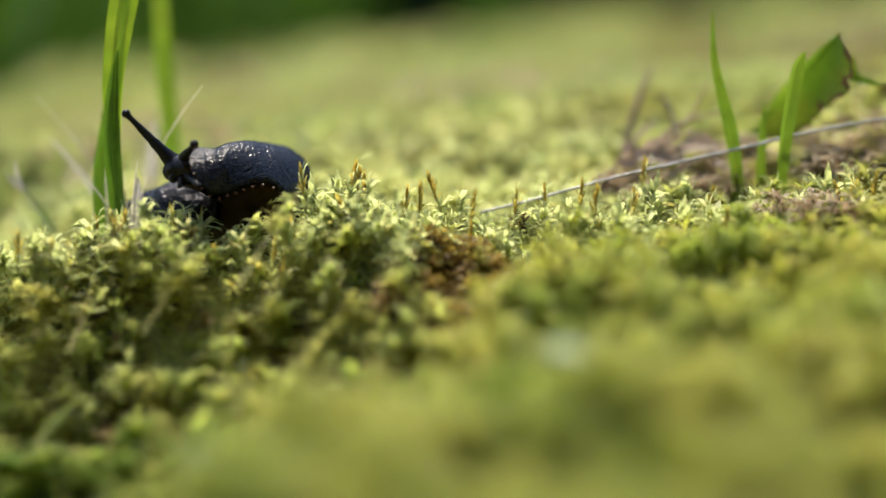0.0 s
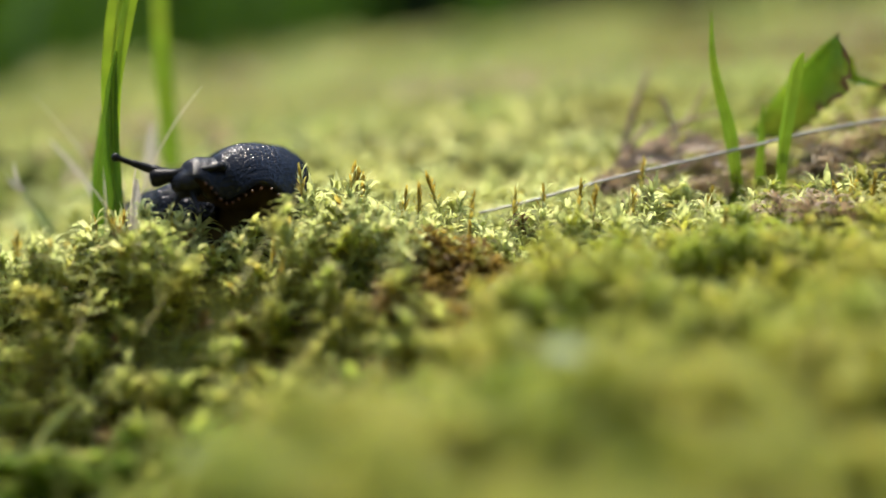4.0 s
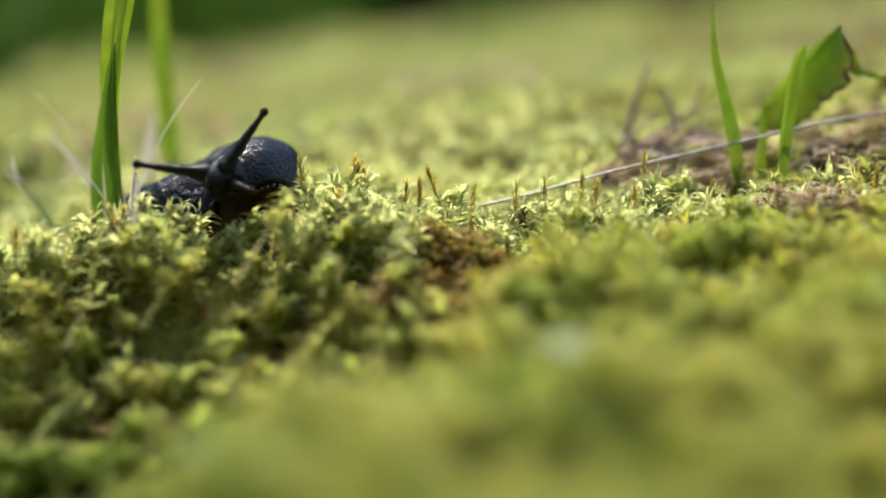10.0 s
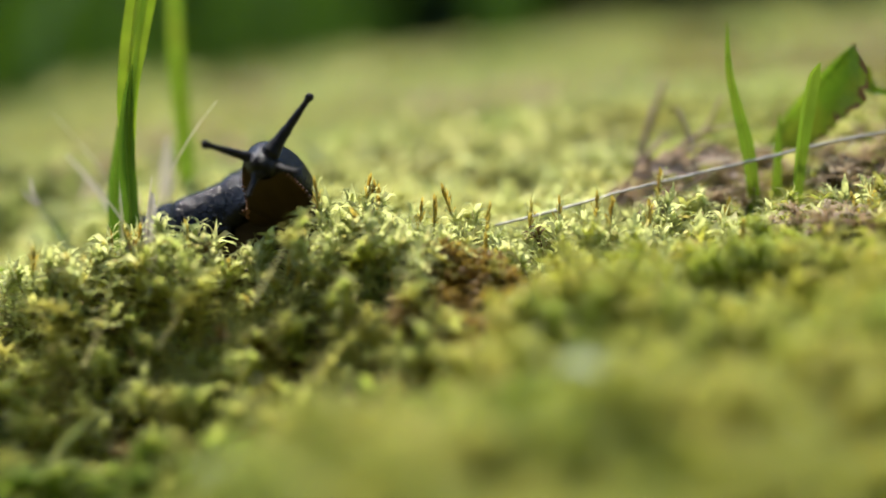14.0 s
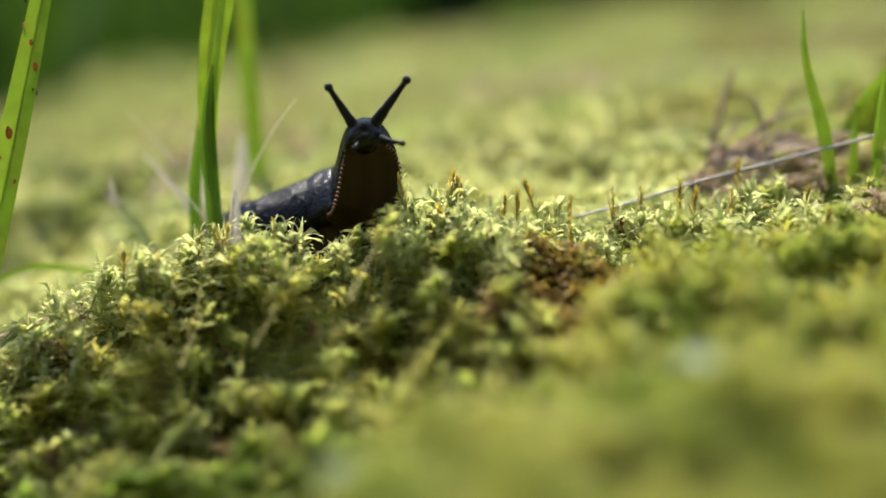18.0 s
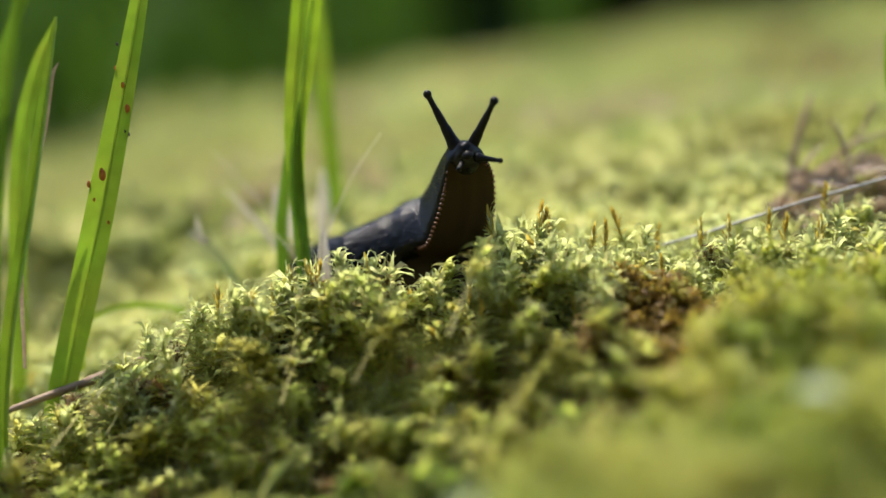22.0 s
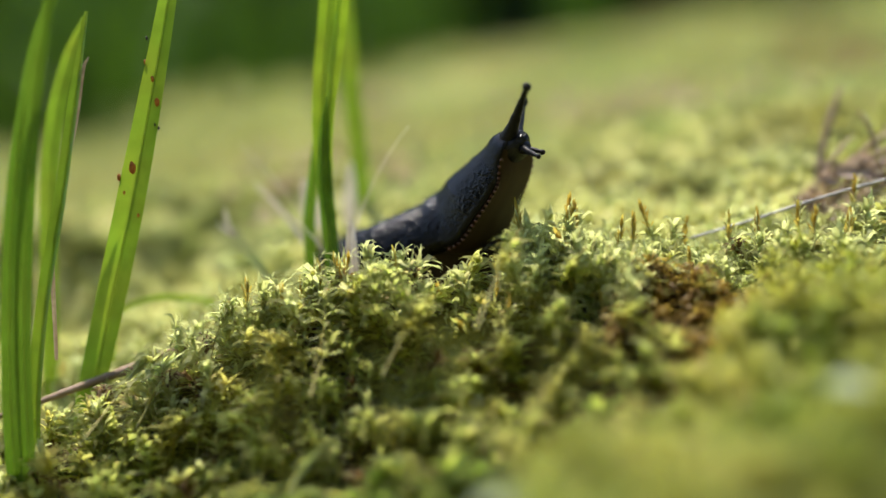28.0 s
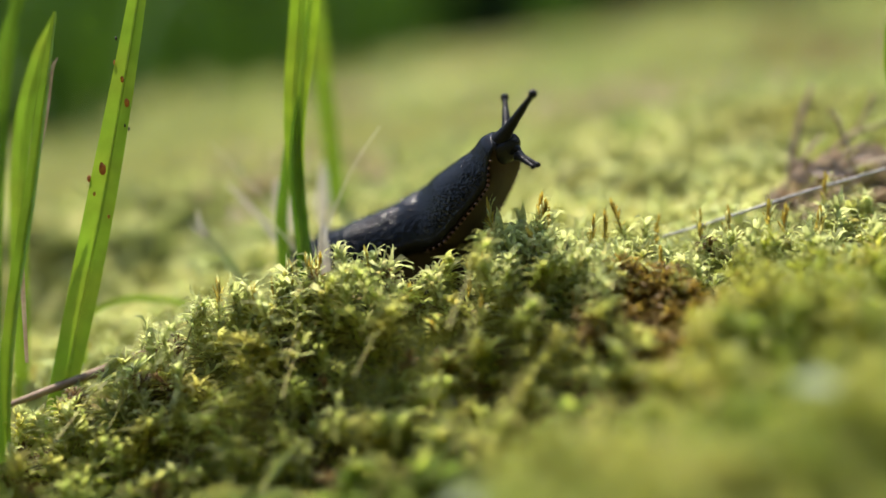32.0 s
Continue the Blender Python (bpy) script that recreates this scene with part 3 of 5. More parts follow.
    p = scatter(rng, -0.16, 0.03, 0.238, 0.285, 0.0150, lambda x, y: ~on_bank(x, y) & ~slug_bed(x, y) & ~((x > -0.034) & (x < 0.0)))
    p[:, 2] += rng.normal(size=len(p)) * 0.002
    carpet("dead_moss", p, rng.uniform(0.010, 0.016, len(p)), feather, rng, [MOSS_DEAD, STEM, MOSS_DEAD], "scattered brown dead moss shoots among the green", lean_to=(0.0, -0.2), scale=(0.5, 0.85))
    def patch(x, y):
        return np.sin(x * 23 + 1.1) * np.sin(y * 31 + x * 9) > 0.25

    def littered(x, y):
        return (((x - 0.064) / 0.024) ** 2 + ((y - 0.303) / 0.013) ** 2 < 1) | (((x - 0.108) / 0.016) ** 2 + ((y - 0.300) / 0.012) ** 2 < 1) | (((x - 0.082) / 0.012) ** 2 + ((y - 0.268) / 0.006) ** 2 < 1)

    p = scatter(rng, 0.03, 0.13, 0.26, 0.32, 0.0050, littered)
    p[:, 2] += rng.normal(size=len(p)) * 0.0014 + 0.0012
    carpet("dead_moss_by_leaf", p, rng.uniform(0.010, 0.016, len(p)), feather, rng, [MOSS_BLEACHED, STEM, MOSS_DEAD], "beige and brown dead moss under the twigs and leaf", lean=0.5, scale=(0.8, 1.2))

    # brown shoots that darken the rising lawn towards the right
    p = scatter(rng, 0.09, 0.32, 0.325, 0.62, 0.0095, lambda x, y: np.sin(x * 41 + y * 17) * np.sin(y * 37 - x * 22 + 1.0) > -0.1)
    p[:, 2] += rng.normal(size=len(p)) * 0.001 + 0.0005
    carpet("brown_moss_on_lawn", p, rng.uniform(0.012, 0.018, len(p)), coarse, rng, [MOSS_DEAD, STEM, MOSS_DEAD], "brown shoots scattered over the right of the rising lawn", scale=(1.0, 1.7))

    p = scatter(rng, -0.12, 0.30, 0.345, 0.60, 0.0105, patch)
    p[:, 2] += rng.normal(size=len(p)) * 0.001 + 0.0005
    carpet("dead_moss_patches", p, rng.uniform(0.012, 0.018, len(p)), coarse, rng, [MOSS_BLEACHED, STEM, MOSS_BLEACHED], "brownish bleached patches in the moss lawn", scale=(1.0, 1.7))
    return rng


def moss_shoot(rng, kind, height, spread, leaves, leafmat, tipmat, label):
    """One shoot as a thing: stem, leaves and bud of their own."""
    v, t, w = shoot(rng, height, spread, leaves, kind, 5)
    e = base("moss_shoot", (0, 0, 0), label, "moss")
    for idx, name, mat in ((1, "stem", STEM), (0, "leaves", leafmat), (2, "bud", tipmat)):
        k = w == idx
        if k.any():
            used = np.unique(t[k])
            back = np.zeros(len(v), int)
            back[used] = np.arange(len(used))
            ob = part(name, bulk_mesh(name, v[used], back[t[k]], [mat]), e)
            if idx != 1:
                tagged(ob, kind="stuff")
    return e


def build_single_shoots():
    """Shoots that stand out of the carpet along the crest."""
    rng = np.random.default_rng(29)
    sets = [("bud", 0.020, 0.0036, 60, MOSS_PALE, MOSS_TIP, "upright moss shoot with a golden brown bud", 5),
            ("frill", 0.018, 0.0060, 48, MOSS_PALE, MOSS_TIP, "pale yellow-green moss shoot with crinkled curled leaves", 5),
            ("broad", 0.018, 0.0044, 34, MOSS_DEEP, MOSS_TIP, "green leafy moss shoot", 3)]
    made = [[moss_shoot(rng, k, h, s, n, a, b, lab) for _ in range(c)] for k, h, s, n, a, b, lab, c in sets]
    for row in made:
        for e in row:
            tagged(e, group="single moss shoots on the crest")

    def stand(e, x, y, top, turn):
        e.matrix_basis = pose(x, y, top - 0.019, rng.normal() * 7, rng.normal() * 7, turn)

    first = {id(e): True for row in made for e in row}

    def put(row, x, y, top):
        e = row[rng.integers(len(row))]
        if first.pop(id(e), False):
            stand(e, x, y, top, rng.uniform(0, 360))
        else:
            m = pose(x, y, top - 0.019, rng.normal() * 7, rng.normal() * 7, rng.uniform(0, 360))
            copy_thing(e, m)

    # the tall golden sprigs beside the slug, and lone ones along the crest
    for x, y, top in ((-0.0236, 0.275, 0.0188), (-0.0216, 0.2745, 0.0172), (-0.0198, 0.276, 0.0160), (-0.0168, 0.270, 0.0127), (-0.0182, 0.271, 0.0108),
                      (-0.0062, 0.279, 0.0135), (0.0026, 0.280, 0.0168), (0.0046, 0.278, 0.0120), (0.0322, 0.272, 0.0151), (0.0346, 0.272, 0.0138),
                      (-0.0298, 0.270, 0.0185), (0.0150, 0.276, 0.0130), (0.0232, 0.274, 0.0132), (-0.0110, 0.2765, 0.0135), (-0.0975, 0.267, 0.0040),
                      (0.0485, 0.282, 0.0190), (-0.084, 0.268, 0.0025), (0.0420, 0.270, 0.0130)):
        put(made[0], x, y, top)
        if x > -0.026:
            put(made[1], x + 0.001 + rng.normal() * 0.0012, y + rng.normal() * 0.0012, top - rng.uniform(0.0035, 0.0065))
    for i in range(9):      # leafy cluster at the foot of the golden sprigs
        put(made[1], -0.0180 + rng.normal() * 0.0065, 0.2735 + rng.normal() * 0.004, 0.0100 + rng.uniform(0, 0.0065))
    for i in range(16):
        x, y = -0.018 + rng.uniform(-0.012, 0.014), rng.uniform(0.258, 0.270)
        put(made[1], x, y, float(tips(x, y)) + rng.uniform(0.0005, 0.0035))
    for i in range(110):
        x = rng.uniform(-0.115, 0.10)
        y = rng.uniform(0.264, 0.283)
        if bool(slug_bed(x, y)) or (-0.062 < x < -0.030 and y > 0.27):
            y = rng.uniform(0.262, 0.270)
        z = float(tips(x, y)) + rng.uniform(0.0, 0.0035) - 0.0030 * float(smooth(-0.008, 0.010, x)) - 0.0060 * math.exp(-((x + 0.045) / 0.017) ** 2)
        put(made[1] if rng.random() < 0.9 else made[0], x, y, z)
    for i in range(40):
        x, y = rng.uniform(-0.15, -0.03), rng.uniform(0.240, 0.260)
        put(made[2] if rng.random() < 0.5 else made[1], x, y, float(tips(x, y)) + rng.uniform(0.0, 0.003))
    for row in made:
        for e in row:
            if id(e) in first:
                x, y = rng.uniform(-0.1, 0.05), rng.uniform(0.262, 0.270)
                stand(e, x, y, float(tips(x, y)) + 0.001, 0)


build_moss()
build_single_shoots()


# ---- grass ----
def plant(name, blades, label, category="grass", group="", ribbed=True):
    """blades: (part name, mesh, label)."""
    first = blades[0][1].vertices[0].co.copy()
    e = base(name, first, label, category, group)
    for pn, me, lab in blades:
        rib = RIBS.get(me.name)
        me.transform(Matrix.Translation(-first))
        ob = part(pn, me, e, lab)
        if rib and ribbed:
            v, f = tube(rib[0], rib[1], 5, 24)
            part("midrib", mesh_from("midrib", [Vector(q) - first for q in v], f, rib[2]), ob)
    return e


def build_grass():
    plant("grass_tuft", [
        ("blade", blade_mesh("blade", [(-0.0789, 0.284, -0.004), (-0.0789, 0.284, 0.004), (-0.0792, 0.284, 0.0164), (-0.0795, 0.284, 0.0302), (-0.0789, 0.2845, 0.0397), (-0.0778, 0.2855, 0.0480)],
                             [0.0030, 0.0034, 0.0038, 0.0038, 0.0026, 0.0004], GRASS_DARK, (0.35, -1, 0), 0.5), "folded lower blade, shade painted into its green"),
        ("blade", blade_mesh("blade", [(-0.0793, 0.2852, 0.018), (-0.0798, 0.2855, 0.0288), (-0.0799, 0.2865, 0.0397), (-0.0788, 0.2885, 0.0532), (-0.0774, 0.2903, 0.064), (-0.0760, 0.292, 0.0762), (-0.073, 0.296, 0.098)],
                             [0.0018, 0.0034, 0.0044, 0.0050, 0.0050, 0.0048, 0.002], GRASS_SUNLIT, (-0.2, -1, 0), 0.25), "broad upper blade, sunlight painted into its green"),
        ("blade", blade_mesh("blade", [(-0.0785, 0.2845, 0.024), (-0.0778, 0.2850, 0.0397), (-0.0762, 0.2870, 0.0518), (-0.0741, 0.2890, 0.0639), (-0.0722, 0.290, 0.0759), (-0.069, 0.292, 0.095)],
                             [0.0014, 0.0022, 0.0030, 0.0034, 0.0034, 0.001], GRASS_SUNLIT, (0.5, -1, 0), 0.4), "second upright blade"),
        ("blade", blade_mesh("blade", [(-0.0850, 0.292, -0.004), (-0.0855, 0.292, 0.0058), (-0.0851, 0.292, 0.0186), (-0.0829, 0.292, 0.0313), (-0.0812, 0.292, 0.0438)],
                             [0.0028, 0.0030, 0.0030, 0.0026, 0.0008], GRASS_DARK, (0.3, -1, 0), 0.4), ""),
    ], "tuft of tall bright green grass in front of the slug's tail", group="grass by the slug")
    plant("grass_shoot", [("blade", blade_mesh("blade", [(-0.0752, 0.330, 0.0), (-0.0757, 0.330, 0.0147), (-0.0763, 0.330, 0.0322), (-0.0774, 0.330, 0.051), (-0.0775, 0.330, 0.0664), (-0.0771, 0.330, 0.09)],
                                               [0.0034, 0.0044, 0.0048, 0.0050, 0.0046, 0.001], GRASS, (0.2, -1, 0), 0.3), "")], "single green grass blade behind the slug", group="grass by the slug")
    plant("spotted_grass", [
        ("blade", blade_mesh("blade", [(-0.1420, 0.270, -0.038), (-0.1399, 0.270, -0.0293), (-0.1377, 0.270, -0.0209), (-0.1299, 0.272, 0.0062), (-0.122, 0.272, 0.033), (-0.1153, 0.274, 0.0592), (-0.1118, 0.276, 0.0748), (-0.1096, 0.277, 0.0851), (-0.106, 0.279, 0.10)],
                             [0.0040, 0.0052, 0.0064, 0.0072, 0.0066, 0.0050, 0.0040, 0.0034, 0.001], GRASS, (0.1, -1, 0), 0.45), "")],
        "wide green grass blade with rust-coloured spots", group="grass beside the hummock")
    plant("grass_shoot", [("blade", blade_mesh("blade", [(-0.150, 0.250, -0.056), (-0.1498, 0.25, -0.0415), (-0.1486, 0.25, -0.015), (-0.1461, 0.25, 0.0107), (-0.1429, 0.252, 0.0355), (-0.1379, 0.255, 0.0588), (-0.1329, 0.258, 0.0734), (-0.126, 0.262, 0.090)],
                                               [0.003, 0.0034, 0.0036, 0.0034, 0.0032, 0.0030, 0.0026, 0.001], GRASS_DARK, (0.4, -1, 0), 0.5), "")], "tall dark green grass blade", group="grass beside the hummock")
    plant("grass_shoot", [("blade", blade_mesh("blade", [(-0.1462, 0.256, -0.056), (-0.1465, 0.256, -0.0439), (-0.1463, 0.256, -0.0248), (-0.1427, 0.258, 0.0013), (-0.1372, 0.262, 0.028), (-0.1332, 0.266, 0.051), (-0.130, 0.270, 0.0702)],
                                               [0.003, 0.0036, 0.0038, 0.0036, 0.0034, 0.0030, 0.001], GRASS, (-0.3, -1, 0), 0.5), "")], "upright green grass blade with a frayed tip", group="grass beside the hummock")
    plant("withered_grass", [("blade", blade_mesh("blade", [(-0.1420, 0.262, -0.01), (-0.1402, 0.262, 0.0182), (-0.1372, 0.264, 0.0315), (-0.1335, 0.266, 0.0459), (-0.1312, 0.267, 0.0564), (-0.1298, 0.268, 0.0597)],
                                               [0.0008, 0.0013, 0.0015, 0.0014, 0.0010, 0.0003], DRY_LEAF, (0.2, -1, 0), 0.4), "")], "withered brown grass blade among the green ones", group="grass beside the hummock")
    plant("grass_shoot", [("blade", blade_mesh("blade", [(-0.156, 0.290, -0.03), (-0.1535, 0.290, 0.0), (-0.1506, 0.290, 0.0288), (-0.147, 0.290, 0.0472), (-0.142, 0.290, 0.061), (-0.1375, 0.290, 0.0704)],
                                               [0.004, 0.0046, 0.0050, 0.0048, 0.0040, 0.001], GRASS, (0.0, -1, 0), 0.3), "")], "pale green grass blade", group="grass beside the hummock")
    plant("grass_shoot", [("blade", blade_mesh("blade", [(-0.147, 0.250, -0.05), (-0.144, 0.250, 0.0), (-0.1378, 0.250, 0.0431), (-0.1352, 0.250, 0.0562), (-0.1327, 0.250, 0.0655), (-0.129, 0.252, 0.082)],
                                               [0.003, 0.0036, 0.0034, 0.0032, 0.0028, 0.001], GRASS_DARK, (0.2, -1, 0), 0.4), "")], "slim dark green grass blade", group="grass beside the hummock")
    plant("grass_shoot", [("blade", blade_mesh("blade", [(0.0735, 0.292, 0.006), (0.0731, 0.292, 0.0161), (0.0713, 0.292, 0.0273), (0.0686, 0.292, 0.037), (0.0663, 0.292, 0.0465), (0.0656, 0.292, 0.0575)],
                                               [0.0026, 0.0030, 0.0034, 0.0026, 0.0018, 0.0003], GRASS, (-0.3, -1, 0), 0.5), "")], "short pointed green grass blade in the moss", group="grass by the leaf")
    plant("grass_shoot", [("blade", blade_mesh("blade", [(0.0824, 0.288, 0.007), (0.0827, 0.288, 0.0171), (0.0834, 0.288, 0.0274), (0.0846, 0.288, 0.037), (0.0857, 0.288, 0.0438), (0.0872, 0.288, 0.0475)],
                                               [0.0024, 0.0030, 0.0036, 0.0040, 0.0036, 0.0006], GRASS, (0.3, -1, 0), 0.5), "")], "short light green grass blade with a withered tip", group="grass by the leaf")
    plant("grass_shoot", [("blade", blade_mesh("blade", [(0.0792, 0.294, 0.006), (0.0792, 0.294, 0.0173), (0.0793, 0.294, 0.0258), (0.0797, 0.295, 0.0355)],
                                               [0.0024, 0.0026, 0.0022, 0.0004], GRASS, (0.2, -1, 0), 0.4), "")], "small green grass blade", group="grass by the leaf")
    plant("curled_grass", [("blade", blade_mesh("blade", [(-0.1365, 0.284, -0.016), (-0.135, 0.285, -0.0052), (-0.131, 0.287, -0.0021), (-0.1252, 0.290, -0.001), (-0.119, 0.294, -0.0022), (-0.114, 0.297, -0.004), (-0.110, 0.299, -0.008)],
                                                [0.0014, 0.0016, 0.0017, 0.0017, 0.0016, 0.0013, 0.0006], GRASS_SUNLIT, (0, -1, 0.5), 0.4), "")], "thin green grass blade bent over in an arch")
    plant("pale_grass", [("blade", blade_mesh("blade", [(-0.0885, 0.235, -0.048), (-0.083, 0.235, -0.0334), (-0.0781, 0.237, -0.0274), (-0.074, 0.238, -0.024)],
                                              [0.0012, 0.0017, 0.0014, 0.0003], PALE_GRASS, (0.3, -1, 0.4), 0.3), "")], "pale bluish grass blade low in the hollow")


def stalk(name, points, radii, mat, label, category, **kw):
    me = tube_mesh(name, points, radii, mat, **kw)
    o = Vector(points[0])
    me.transform(Matrix.Translation(-o))
    ob = new(name, me)
    ob.location = o
    return tagged(ob, label, category)


def build_litter():
    stalk("grey_stalk", [(0.0090, 0.2830, 0.0092), (0.0227, 0.2840, 0.0124), (0.0405, 0.2850, 0.0172), (0.0572, 0.2870, 0.0209), (0.0769, 0.2890, 0.0252), (0.0925, 0.2910, 0.0286), (0.1144, 0.2940, 0.0321), (0.137, 0.297, 0.035)],
          [0.00030, 0.00034, 0.00036, 0.00037, 0.00038, 0.00038, 0.00038, 0.00038], STALK, "long thin grey dry stalk lying across the moss", "stalk", sides=10, n=60)
    stalk("brown_twig", [(-0.160, 0.266, -0.0245), (-0.1500, 0.267, -0.0215), (-0.1360, 0.269, -0.0172), (-0.1255, 0.271, -0.0142), (-0.1150, 0.273, -0.0105), (-0.1095, 0.274, -0.0085)],
          [0.0006, 0.0007, 0.0010, 0.0012, 0.0011, 0.0005], TWIG, "brown dead twig lying in the moss beside the grass", "twig", rough=0.12)
    stalk("upright_twig", [(0.0475, 0.314, 0.006), (0.0481, 0.315, 0.0194), (0.0504, 0.317, 0.0297), (0.0536, 0.319, 0.0386), (0.0556, 0.320, 0.0433)],
          [0.0010, 0.0011, 0.0010, 0.0008, 0.0004], TWIG, "upright brown dead stem behind the twigs", "twig", rough=0.15)
    for pts in ([(0.047, 0.300, 0.0165), (0.0497, 0.300, 0.0175), (0.0562, 0.300, 0.0245), (0.0633, 0.300, 0.0285)],
                [(0.0620, 0.304, 0.018), (0.0589, 0.305, 0.0313), (0.0554, 0.305, 0.0372)],
                [(0.0480, 0.305, 0.0180), (0.0600, 0.306, 0.0290), (0.0734, 0.310, 0.0328)],
                [(0.0459, 0.305, 0.0238), (0.0600, 0.303, 0.0230), (0.0775, 0.300, 0.0266)],
                [(0.0520, 0.310, 0.0210), (0.0640, 0.312, 0.0300), (0.0700, 0.314, 0.0400)],
                [(0.0560, 0.298, 0.0160), (0.0680, 0.302, 0.0220), (0.0840, 0.306, 0.0240)],
                [(0.0430, 0.302, 0.0170), (0.0510, 0.306, 0.0270), (0.0560, 0.312, 0.0300)]):
        tagged(stalk("dry_twig", pts, [0.0005, 0.0005, 0.0003], TWIG, "thin reddish brown dry twig in a loose heap", "twig", rough=0.1), group="heap of dry twigs")
    for pts, width in (([(-0.0835, 0.2990, -0.001), (-0.0870, 0.3010, 0.0075), (-0.0930, 0.3040, 0.0165), (-0.1020, 0.3080, 0.0255)], 0.0019),
                       ([(-0.0800, 0.2960, 0.000), (-0.0845, 0.2990, 0.0110), (-0.0935, 0.3040, 0.0240), (-0.1060, 0.3090, 0.0370)], 0.0004),
                       ([(-0.0762, 0.2860, -0.001), (-0.0740, 0.2870, 0.0120), (-0.0690, 0.2885, 0.0240), (-0.0640, 0.2895, 0.0325), (-0.0585, 0.2900, 0.0395)], 0.00035),
                       ([(0.0600, 0.3020, 0.0190), (0.0600, 0.3025, 0.0265), (0.0580, 0.3035, 0.0335), (0.0565, 0.3040, 0.0370)], 0.0005),
                       ([(0.0520, 0.2990, 0.0170), (0.0590, 0.2995, 0.0215), (0.0670, 0.3000, 0.0240), (0.0740, 0.3005, 0.0225)], 0.0006),
                       ([(0.0560, 0.2970, 0.0165), (0.0620, 0.2975, 0.0190), (0.0690, 0.2980, 0.0250)], 0.0005),
                       ([(-0.0765, 0.2830, 0.000), (-0.0790, 0.2840, 0.0065), (-0.0835, 0.2860, 0.0130), (-0.0880, 0.2880, 0.0180)], 0.0005),
                       ([(-0.0755, 0.2820, 0.000), (-0.0750, 0.2825, 0.0080), (-0.0742, 0.2830, 0.0160), (-0.0735, 0.2835, 0.0215)], 0.0006),
                       ([(-0.0748, 0.2822, 0.000), (-0.0757, 0.2826, 0.0075), (-0.0770, 0.2830, 0.0150)], 0.0005)):
        me = blade_mesh("straw", pts, [width, width, width * 0.9, width * 0.4], STRAW, (0.2, -1, 0.2), 0.5, twist=0.8)
        me.transform(Matrix.Translation(-Vector(pts[0])))
        ob = new("straw", me)
        ob.location = pts[0]
        tagged(ob, "thin pale dry straw among the moss and grass", "straw", "dry straws")
    # a frayed green-based dead blade leaning out of the moss
    plant("frayed_grass", [("blade", blade_mesh("blade", [(-0.0935, 0.2900, -0.008), (-0.0965, 0.2920, 0.0010), (-0.1015, 0.2950, 0.0085), (-0.1060, 0.2970, 0.0135)], [0.0022, 0.0025, 0.0022, 0.0014], PALE_GRASS, (0.3, -1, 0.2), 0.5), ""),
                           ("frayed_end", blade_mesh("frayed_end", [(-0.1055, 0.2969, 0.0130), (-0.1075, 0.2978, 0.0158), (-0.1082, 0.2982, 0.0205)], [0.0016, 0.0012, 0.0003], STRAW, (0.3, -1, 0.2), 0.5), "bleached frayed end"),
                           ("frayed_end", blade_mesh("frayed_end", [(-0.1055, 0.2970, 0.0130), (-0.1088, 0.2980, 0.0150), (-0.1105, 0.2985, 0.0170)], [0.0014, 0.0010, 0.0003], STRAW, (0.3, -1, 0.2), 0.5), "bleached frayed end")],
          "dying grass blade with a bleached frayed end", group="grass by the slug", ribbed=False)
    # withered sheaths at the foot of the tuft
    plant("withered_grass", [("blade", blade_mesh("blade", [(-0.0738, 0.2815, -0.003), (-0.0737, 0.2818, 0.0050), (-0.0735, 0.2822, 0.0120), (-0.0732, 0.2826, 0.0175)], [0.0034, 0.0034, 0.0026, 0.0006], STRAW, (0, -1, 0), 0.4), ""),
                             ("blade", blade_mesh("blade", [(-0.0855, 0.308, -0.002), (-0.0862, 0.309, 0.010), (-0.0880, 0.310, 0.020), (-0.0890, 0.311, 0.026)], [0.0060, 0.0064, 0.0050, 0.0014], STRAW, (0, -1, 0), 0.4), ""),
                             ("blade", blade_mesh("blade", [(-0.0785, 0.312, -0.002), (-0.0780, 0.313, 0.010), (-0.0772, 0.314, 0.022), (-0.0768, 0.315, 0.030)], [0.0040, 0.0044, 0.0034, 0.0010], STRAW, (0, -1, 0), 0.4), "")],
          "beige withered grass sheaths at the foot of the tuft", ribbed=False)


